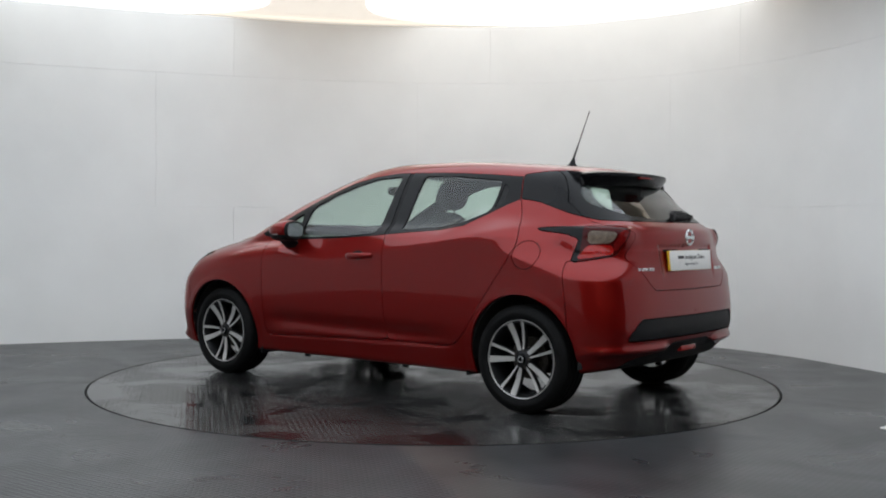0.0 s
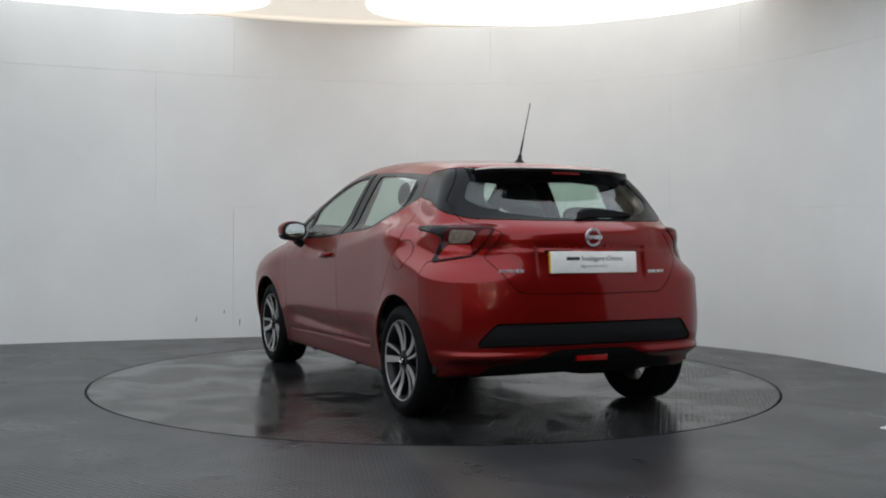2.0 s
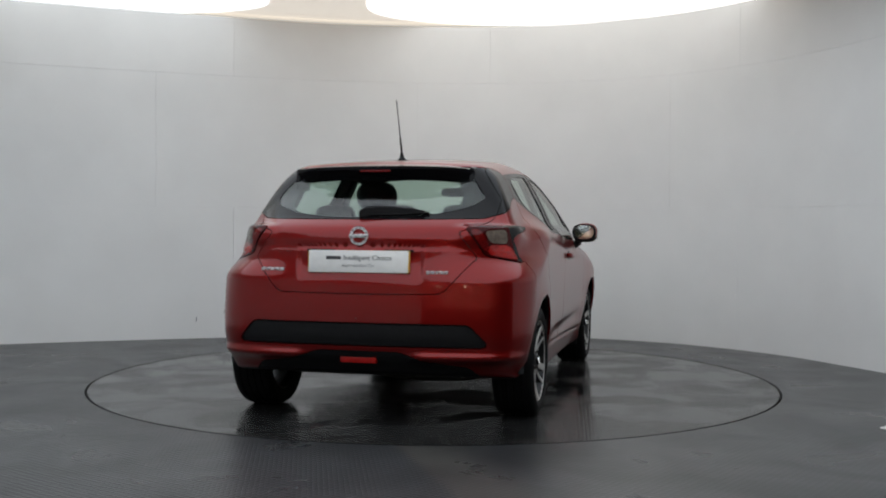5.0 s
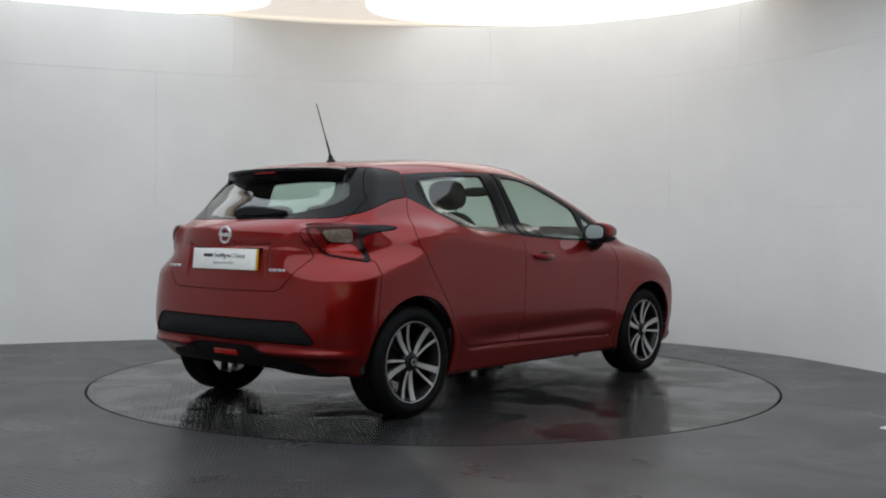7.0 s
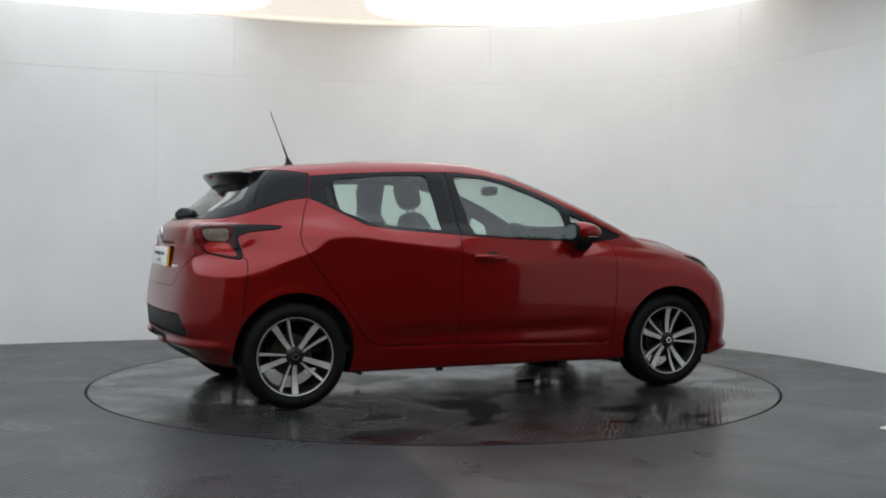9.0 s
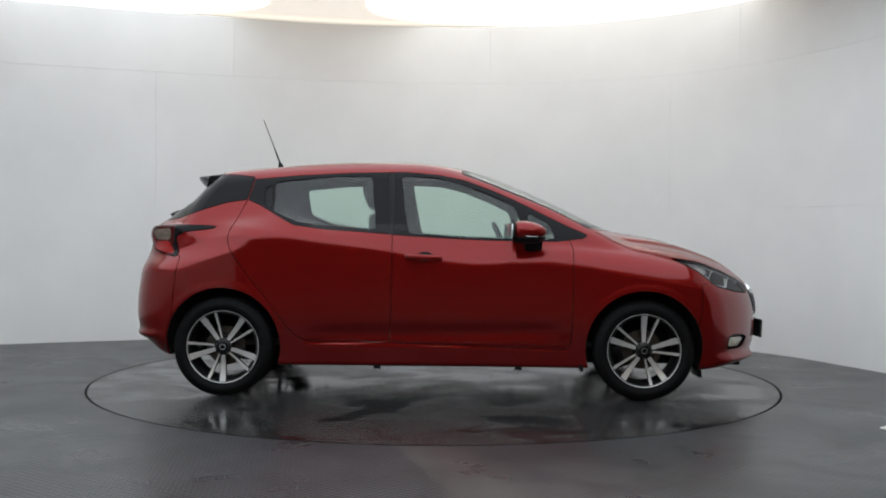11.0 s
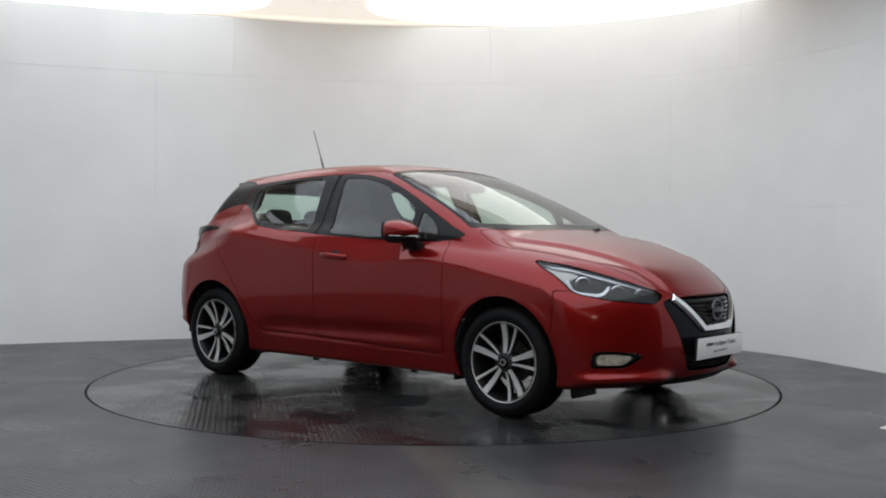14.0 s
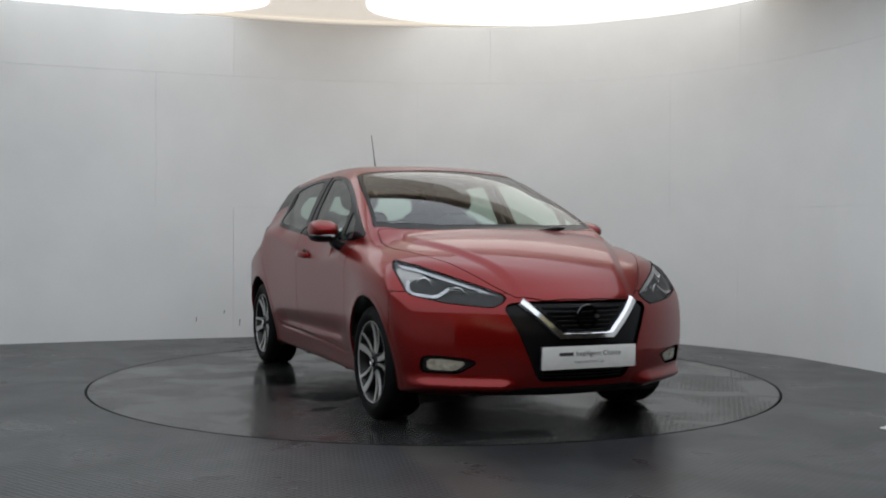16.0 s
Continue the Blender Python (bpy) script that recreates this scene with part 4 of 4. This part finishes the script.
def mirror(side):
    body = bmesh.new()
    blob(0.550, side * 0.905, 1.008, 0.125, 0.086, 0.062, 2.5, bm=body)
    for v in body.verts:                       # flat at the back, narrower in front, fuller outside
        if v.co.x < 0.50:
            v.co.x = 0.50 - (0.50 - v.co.x) * 0.25
        t = (v.co.x - 0.5) / 0.17
        if t > 0:
            v.co.z = 1.000 + (v.co.z - 1.000) * (1 - 0.35 * t * t)
    ob = part("door_mirror", body, PAINT, CAR, "red door mirror on a black foot", smooth=60)
    low = blob(0.550, side * 0.903, 0.983, 0.120, 0.085, 0.050, 2.6)
    for v in low.verts:
        if v.co.x < 0.50:
            v.co.x = 0.50 - (0.50 - v.co.x) * 0.27
        if v.co.z > 0.974:
            v.co.z = 0.974
    part("lower_shell", low, BLACK_PLASTIC, ob)
    part("turn_signal", tube([(0.665, side * 0.865, 0.972), (0.650, side * 0.925, 0.973), (0.610, side * 0.967, 0.975), (0.550, side * 0.983, 0.977)], [0.008, 0.011, 0.011, 0.006], 8), CLEAR_LAMP, ob, "clear turn signal strip")
    ring = [(0.068 * math.copysign(abs(math.cos(a)) ** 0.75, math.cos(a)), 0.048 * math.copysign(abs(math.sin(a)) ** 0.75, math.sin(a))) for a in [2 * math.pi * k / 36 for k in range(36)]]
    plane = Matrix(((0, 0, -1, 0.4735), (-1, 0, 0, side * 0.902), (0, 1, 0, 1.005), (0, 0, 0, 1)))
    part("bezel", prism([(u * 1.22, v * 1.22) for u, v in ring], 0.012, plane @ pose(0, 0, -0.013), 0.002), BLACK_PLASTIC, ob)
    part("mirror_glass", prism(ring, 0.003, plane), MIRROR, ob)
    yb = skin_y(0.60, 0.92)
    part("foot", rings([[(0.60 + u * 0.052, side * (y - 0.0), z + v * 0.030) for u, v in ((-1, -0.6), (-0.6, -1), (0.6, -1), (1, -0.6), (1, 0.6), (0.6, 1), (-0.6, 1), (-1, 0.6))] for y, z in ((yb - 0.02, 0.905), (yb + 0.02, 0.915), (0.865, 0.945), (0.875, 0.975))]), BLACK_PLASTIC, ob)


def door_handle(side):
    y = skin_y(-0.05, 0.85)
    loops = []
    for t in np.linspace(0, 1, 13):
        x = -0.165 + 0.225 * t
        bulge = math.sin(math.pi * min(1, max(0, t))) ** 0.5
        yy = skin_y(x, 0.85) + 0.004 + 0.030 * bulge
        zz = 0.853 - 0.010 * t
        h = 0.013 + 0.006 * bulge
        loops.append([(x, side * (yy + 0.009 * math.cos(a)), zz + h * math.sin(a)) for a in [2 * math.pi * k / 10 for k in range(10)]])
    ob = part("door_handle", rings(loops), PAINT, CAR)
    # flat dark disc on the door gives the shade of the hollow behind the handle
    cup = [(0.050 * math.cos(a), 0.030 * math.sin(a)) for a in [2 * math.pi * k / 28 for k in range(28)]]
    m = Matrix(((1, 0, 0, -0.045), (0, 0, side, side * (y + 0.0008)), (0, 1, 0, 0.852), (0, 0, 0, 1)))
    part("handle_shade_disc", prism(cup, 0.002, m, 0.001), DARK, ob)


def letters(text, size, m, mat, parent):
    cu = bpy.data.curves.new("writing", "FONT")
    cu.body, cu.size, cu.align_x, cu.align_y, cu.extrude = text, size, "CENTER", "CENTER", 0.0006
    tmp = bpy.data.objects.new("writing", cu)
    me = bpy.data.meshes.new_from_object(tmp)
    bpy.data.objects.remove(tmp)
    me.materials.append(mat)
    me.transform(m)
    ob = new("writing", me)
    ob.parent = parent
    return ob


def number_plate(end):
    """A show plate with two lines of print, front or rear."""
    if end < 0:
        m = pose(-1.864, 0, 0.846, 90, 0, -90) @ pose(0, 0, 0, -5, 0, 0)
    else:
        m = pose(2.104, 0, 0.388, 90, 0, 90) @ pose(0, 0, 0, 3, 0, 0)
    w, h = 0.270, 0.057
    rim = [(u * w, v * h) for u, v in ((-1, -0.93), (-0.985, -1), (0.985, -1), (1, -0.93), (1, 0.93), (0.985, 1), (-0.985, 1), (-1, 0.93))]
    back = part("number_plate", prism(rim, 0.012, m @ pose(0, 0, -0.006), 0.001), YELLOW if end < 0 else BLACK_PLASTIC, CAR, "white show plate with two lines of print")
    part("face", prism([(u * 0.985, v * 0.985) for u, v in rim], 0.004, m @ pose(0, 0, 0.0062), 0.001), PLATE, back, "white printed face")
    bar = lambda cx, cy, hw, hh: part("print_bar", prism([(cx - hw, cy - hh), (cx + hw, cy - hh), (cx + hw, cy + hh), (cx - hw, cy + hh)], 0.0006, m @ pose(0, 0, 0.0103)), INK, back)
    bar(-0.132, 0.018, 0.040, 0.0085)
    letters("Intelligent Choice", 0.036, m @ pose(0.050, 0.018, 0.0108), INK, back)
    letters("Approved Used Car", 0.021, m @ pose(0.0, -0.021, 0.0108), GREY_INK, back)
    if end < 0:
        # black strip in place of the shadow under the recess's top edge
        part("recess_shade_strip", box(-1.854, -1.825, -0.285, 0.285, 0.896, 0.909, 0.004), BLACK_GLOSS, CAR)


def badge(x, y, z, end, r, parent, mat):
    m = pose(x, y, z, 90, 0, 90 if end > 0 else -90)
    bm = lathe([(r * 0.72, 0.0), (r * 0.74, 0.007), (r * 0.96, 0.007), (r, 0.0)], 40)
    bmesh.ops.transform(bm, matrix=m @ pose(0, 0, 0, -90, 0, 0) @ Matrix.Scale(-1, 4, (0, 1, 0)), verts=bm.verts)
    ob = part("round_badge", bm, mat, parent, "round chrome badge")
    part("badge_bar", prism([(-r * 1.02, -r * 0.20), (r * 1.02, -r * 0.20), (r * 1.02, r * 0.20), (-r * 1.02, r * 0.20)], 0.010, m, 0.002), mat, ob)
    return ob


def word_bars(y0, y1, z, h, end, parent):
    """Chrome lettering too small to read, as a row of bars."""
    n = 5
    for k in range(n):
        a, b = y0 + (y1 - y0) * k / n, y0 + (y1 - y0) * (k + 0.8) / n
        x = on_skin(y=abs((a + b) / 2), z=z, end=end)
        part("letter_bar", box(x - 0.004, x + 0.004, min(a, b), max(a, b), z - h, z + h, 0.001), CHROME_SOFT, parent)


def headlamps():
    for s in (-1, 1):
        lamp = panel("headlamp", HEADLIGHT, LENS, both=False, mirror=s, offset=0.002, rim=0.0, label="clear swept headlamp with chrome trim")
        lamp.visible_shadow = False
        panel("housing", HEADLIGHT, BLACK_GLOSS, both=False, mirror=s, offset=-0.050, rim=-0.052, parent=lamp)

        def inner(pts, off, mat, name, rim=0.012):
            H = take(HEADLIGHT, wrapped(pts, 1.15, 0.0, 1, 1), 0.0)[0]
            panel(name, H, mat, both=False, mirror=s, offset=off, rim=rim, parent=lamp)
        inner([(1.412, 0.776, 0.856), (1.591, 0.711, 0.83), (1.731, 0.602, 0.783), (1.868, 0.456, 0.725), (1.942, 0.373, 0.683), (1.914, 0.422, 0.693), (1.824, 0.532, 0.73), (1.74, 0.62, 0.762), (1.619, 0.722, 0.806), (1.552, 0.772, 0.817)], -0.012, LAMP_SILVER, "daylight_strip")
        inner([(1.479, 0.786, 0.834), (1.604, 0.73, 0.812), (1.664, 0.691, 0.788), (1.629, 0.769, 0.759), (1.67, 0.793, 0.69), (1.601, 0.802, 0.754)], -0.020, CLEAR_LAMP, "corner_reflector")
        inner([(1.618, 0.779, 0.761), (1.67, 0.796, 0.688), (1.784, 0.672, 0.671), (1.785, 0.595, 0.731), (1.774, 0.609, 0.733), (1.769, 0.675, 0.686), (1.673, 0.778, 0.703), (1.632, 0.763, 0.762)], -0.010, LAMP_SILVER, "bright_hook")
        for cx, cy, cz, r in ((1.668, 0.700, 0.730, 0.040), (1.800, 0.574, 0.692, 0.034), (1.874, 0.472, 0.680, 0.026)):
            out = Vector((0.80, 0.60 * s, 0)).normalized()
            m = Matrix.Translation((cx, cy * s, cz)) @ out.to_track_quat("Y", "Z").to_matrix().to_4x4()
            bm = lathe([(r, 0.02), (r * 0.92, 0.022), (r * 0.8, -0.006), (r * 0.6, -0.02), (0.0, -0.03)], 28)
            bmesh.ops.transform(bm, matrix=m, verts=bm.verts)
            part("reflector", bm, CHROME, lamp)
            bm = lathe([(0.0, 0.012), (r * 0.3, 0.008), (r * 0.46, -0.004), (r * 0.46, -0.02)], 20)
            bmesh.ops.transform(bm, matrix=m, verts=bm.verts)
            part("projector", bm, FOG_GLASS if r > 0.03 else BLACK_GLOSS, lamp)


def front_fittings():
    v = densify([(-0.325, 0.662), (-0.145, 0.492), (0.145, 0.492), (0.325, 0.662)], 8)
    part("chrome_grille_bar", strip(v, 0.022, 0.024, 0.014, 0.012, 1), CHROME, CAR, "chrome V-shaped grille bar")
    for k in range(6):
        z = 0.520 + 0.022 * k
        h = 0.09 + (z - 0.50) * 1.02
        path = [(-h, z), (-h / 2, z), (0, z), (h / 2, z), (h, z)]
        part("grille_slat", strip(path, 0.004, 0.004, 0.001, 0.012, 1), RUBBER, CAR)
    badge(on_skin(y=0, z=0.585, end=1) + 0.002, 0, 0.585, 1, 0.062, CAR, CHROME_DARK)
    for k in range(3):
        z = 0.285 + 0.016 * k
        part("intake_slat", strip([(-0.22, z), (0, z), (0.22, z)], 0.003, 0.003, 0.001, 0.012, 1), RUBBER, CAR)
    number_plate(1)
    # wipers at the foot of the windscreen
    for a, b in (((1.135, -0.45, 0.985), (0.985, 0.52, 1.000)), ((1.135, 0.15, 0.995), (0.93, 0.62, 1.020))):
        mid = tuple((p + q) / 2 + d for p, q, d in zip(a, b, (0.05, 0, 0.018)))
        part("wiper", tube([a, mid, b], 0.009, 8), BLACK_PLASTIC, CAR)
    part("front_undertray", box(1.45, 1.90, -0.55, 0.55, 0.186, 0.21, 0.008), BLACK_PLASTIC, CAR)


def rear_fittings():
    # roof spoiler: a red top sheet over black sides and underside
    ys = np.linspace(-1, 1, 25)
    loops_top, loops_low = [], []
    for u in ys:
        y = 0.475 * u
        end = -1.580 + 0.10 * u * u + 0.05 * u ** 6
        zt = lambda x: float(ROOF(x)) - 0.085 * y * y - 0.018 * u ** 8 - 0.008
        end += 0.03
        xs = (-1.30, -1.36, -1.40, end + 0.01, end)
        loops_top.append([(x, y, zt(x)) for x in xs] + [(end, y, zt(end) - 0.004), (-1.39, y, zt(-1.39) - 0.016), (-1.30, y, zt(-1.30) - 0.014)])
        drop = 0.060 + 0.010 * u * u
        xe = end - 0.036
        loops_low.append([(-1.35, y * 1.07, zt(-1.35) - 0.02), (xe + 0.034, y * 1.07, zt(xe + 0.034) + 0.002), (xe, y * 1.07, zt(xe) + 0.001), (xe, y * 1.07, zt(xe) - 0.014), (xe + 0.012, y * 1.07, zt(xe) - 0.030), (xe + 0.050, y * 1.07, zt(xe) - drop - 0.01), (-1.42, y * 1.07, zt(-1.42) - drop - 0.012)])
    sp = part("roof_spoiler", rings(loops_top), PAINT, CAR, "roof spoiler with a black underside", smooth=50)
    part("spoiler_underside", rings(loops_low), BLACK_GLOSS, sp, smooth=35)
    for side in (-1, 1):
        fin = prism([(-1.432, 1.346), (-1.30, 1.362), (-1.29, 1.235), (-1.462, 1.215)], 0.022, Matrix(((1, 0, 0, 0), (0, 0, side, side * 0.486), (0, 1, 0, 0), (0, 0, 0, 1))), 0.004)
        part("spoiler_fin", fin, BLACK_GLOSS, sp)
    part("high_brake_lamp", box(-1.592, -1.570, -0.085, 0.085, 1.318, 1.330, 0.003), INNER_RED, sp, "red high brake lamp")
    # rear wiper
    xg = lambda y, z: on_skin(y=abs(y), z=z, end=-1)
    w = part("rear_wiper", rings([[(xg(y, z) - 0.022 + a * 0.014, y, z + b * h) for a, b in ((-1, -0.7), (-0.4, -1), (1, -1), (1, 1), (-0.4, 1), (-1, 0.7))] for y, z, h in ((0.03, 1.092, 0.018), (0.0, 1.098, 0.030), (-0.06, 1.106, 0.030), (-0.15, 1.110, 0.022), (-0.25, 1.106, 0.014), (-0.31, 1.102, 0.008))]), BLACK_PLASTIC, CAR, "black rear wiper")
    part("wiper_blade", tube([(xg(0.02, 1.085) - 0.012, 0.02, 1.085), (xg(0.17, 1.088) - 0.012, -0.17, 1.088), (xg(0.33, 1.097) - 0.012, -0.335, 1.097)], 0.008, 6), RUBBER, w)
    badge(on_skin(y=0, z=0.977, end=-1) - 0.001, 0, 0.977, -1, 0.049, CAR, CHROME_SOFT)
    word_bars(0.545, 0.405, 0.802, 0.008, -1, CAR)
    word_bars(-0.355, -0.47, 0.795, 0.008, -1, CAR)
    number_plate(-1)
    part("rear_fog_lamp", box(on_skin(y=0, z=0.345, end=-1) - 0.010, on_skin(y=0, z=0.345, end=-1) + 0.02, -0.097, 0.097, 0.327, 0.364, 0.004), RED_LENS, CAR, "red rear fog lamp")
    part("rear_axle", tube([(-1.24, -0.66, 0.27), (-1.10, -0.45, 0.24), (-1.10, 0.45, 0.24), (-1.24, 0.66, 0.27)], 0.045, 10), BLACK_PLASTIC, CAR)
    part("exhaust", lathe([(0.02, 0), (0.028, 0), (0.028, -0.2), (0.02, -0.2)], 16, True), STEEL, CAR).matrix_local = pose(-1.66, -0.50, 0.265, 0, 0, 90)
    part("silencer", blob(-1.50, -0.30, 0.265, 0.10, 0.30, 0.06, 3.0), STEEL, CAR)


def roof_antenna():
    base = part("antenna", rings([[(-1.06 - t * 0.018 + r * 1.5 * math.cos(a), r * math.sin(a), 1.405 + 0.055 * t) for a in [2 * math.pi * k / 14 for k in range(14)]] for t, r in ((0, 0.032), (0.2, 0.028), (0.5, 0.014), (1.0, 0.008))]), BLACK_PLASTIC, CAR, "thin black whip antenna")
    part("whip", tube([(-1.073, 0, 1.45), (-1.108, 0, 1.54), (-1.112, 0, 1.55), (-1.190, 0, 1.752)], [0.0065, 0.0055, 0.0032, 0.0028], 8), BLACK_PLASTIC, base)


def seat(x, y, name="front_seat", lean=18):
    s = part(name, blob(x, y, 0.52, 0.25, 0.24, 0.09, 3.2), CLOTH, CAR, "dark grey cloth seat")
    m = pose(x - 0.22, y, 0.54) @ pose(0, 0, 0, 0, -lean, 0)
    bm = bmesh.new()
    blob(0, 0, 0.28, 0.075, 0.235, 0.33, 3.4, bm=bm)
    for v in bm.verts:
        v.co.y *= 1 - 0.22 * max(0, (v.co.z - 0.25) / 0.36)
    bmesh.ops.transform(bm, matrix=m, verts=bm.verts)
    part("backrest", bm, CLOTH, s)
    bm = blob(0.02, 0, 0.72, 0.055, 0.135, 0.095, 2.8)
    bmesh.ops.transform(bm, matrix=m, verts=bm.verts)
    part("headrest", bm, CLOTH, s)
    for k in (-0.05, 0.05):
        bm = tube([(0.01, k, 0.55), (0.015, k, 0.68)], 0.006, 6)
        bmesh.ops.transform(bm, matrix=m, verts=bm.verts)
        part("headrest_post", bm, STEEL, s)


def interior():
    part("cabin_floor", box(-1.40, 1.05, -0.72, 0.72, 0.30, 0.34, 0.01), DARK, CAR)
    part("parcel_shelf", box(-1.58, -1.12, -0.56, 0.56, 0.985, 1.0, 0.004), DARK, CAR)
    seat(0.02, -0.36)
    seat(0.02, 0.36)
    part("rear_bench", box(-1.05, -0.55, -0.62, 0.62, 0.42, 0.60, 0.05), CLOTH, CAR, "dark grey cloth rear bench")
    part("bench_back", box(-0.07, 0.07, -0.62, 0.62, 0, 0.50, 0.05, m=pose(-0.96, 0, 0.54, 0, -20, 0)), CLOTH, CAR)
    for y in (-0.38, 0, 0.38):
        part("rear_headrest", blob(-1.15, y, 1.085, 0.05, 0.12, 0.07, 2.8), CLOTH, CAR)
    dash = []
    for y in np.linspace(-0.70, 0.70, 9):
        hump = 0.025 * math.exp(-((y + 0.36) / 0.16) ** 2)
        dash.append([(1.05, y, 0.93), (0.95, y, 0.965), (0.80, y, 0.975 + hump), (0.66, y, 0.955 + hump), (0.60, y, 0.90), (0.64, y, 0.72), (0.72, y, 0.60), (1.05, y, 0.55)])
    part("dashboard", rings(dash), BLACK_PLASTIC, CAR)
    m = pose(0.45, -0.36, 0.885, 0, 65, 0)
    path = [m @ Vector((0.185 * math.cos(2 * math.pi * k / 32), 0.185 * math.sin(2 * math.pi * k / 32), 0)) for k in range(33)]
    sw = part("steering_wheel", tube(path, 0.015, 8), BLACK_PLASTIC, CAR)
    bm = blob(0, 0, 0, 0.17, 0.055, 0.02, 2.4)
    blob(0, 0, 0, 0.05, 0.17, 0.016, 2.4, bm=bm)
    bmesh.ops.transform(bm, matrix=m, verts=bm.verts)
    part("wheel_hub", bm, BLACK_PLASTIC, sw)
    part("rear_view_mirror", blob(0.36, 0.0, 1.285, 0.022, 0.115, 0.034, 3.0), BLACK_PLASTIC, CAR)
    part("headliner", box(-1.25, -0.05, -0.50, 0.50, 1.362, 1.372, 0.003), CLOTH, CAR)
    for s in (-1, 1):
        part("pillar_trim", box(-0.30, -0.20, s * 0.655 - 0.012, s * 0.655 + 0.012, 0.9, 1.36, 0.008, m=Matrix.Translation((0, s * 0.655, 1.13)) @ pose(0, 0, 0, s * 24, 0, 0) @ Matrix.Translation((0, -s * 0.655, -1.13))), DARK, CAR)


for sx in (AXLE, -AXLE):
    for sy in (-1, 1):
        wheel(sx, sy)
        arch_liner(sx, sy)


def deflectors(side):
    """Small black flaps under the sills, the bumper and ahead of the wheels."""
    for x, y, z0, z1, w, d in ((1.61, 0.60, 0.125, 0.22, 0.11, 0.012), (0.885, 0.72, 0.165, 0.26, 0.09, 0.010), (-0.875, 0.72, 0.170, 0.27, 0.08, 0.010)):
        part("air_deflector", box(x - d, x + d, side * y - w, side * y + w, z0, z1, 0.006, m=pose(x, 0, z1, 0, -8, 0) @ pose(-x, 0, -z1)), BLACK_PLASTIC, CAR)
    for x in (-0.34, 0.52):
        part("jacking_tab", box(x - 0.022, x + 0.022, side * 0.735 - 0.012, side * 0.735 + 0.012, 0.165, 0.205, 0.004), BLACK_PLASTIC, CAR)


for sy in (-1, 1):
    deflectors(sy)
    mirror(sy)
    door_handle(sy)
headlamps()
front_fittings()
rear_fittings()
roof_antenna()
interior()


def motions():
    """The turntable and the car on it turn at a steady rate."""
    steps = [i * 0.5 for i in range(33)]
    turn = lambda t: pose(0, 0, 0, 0, 0, TURN_START + TURN_RATE * t)
    walk(TABLE, [(t, turn(t)) for t in steps])
    walk(CAR, [(t, turn(t) @ pose(-CENTRE_X, -CENTRE_Y, 0)) for t in steps])


motions()
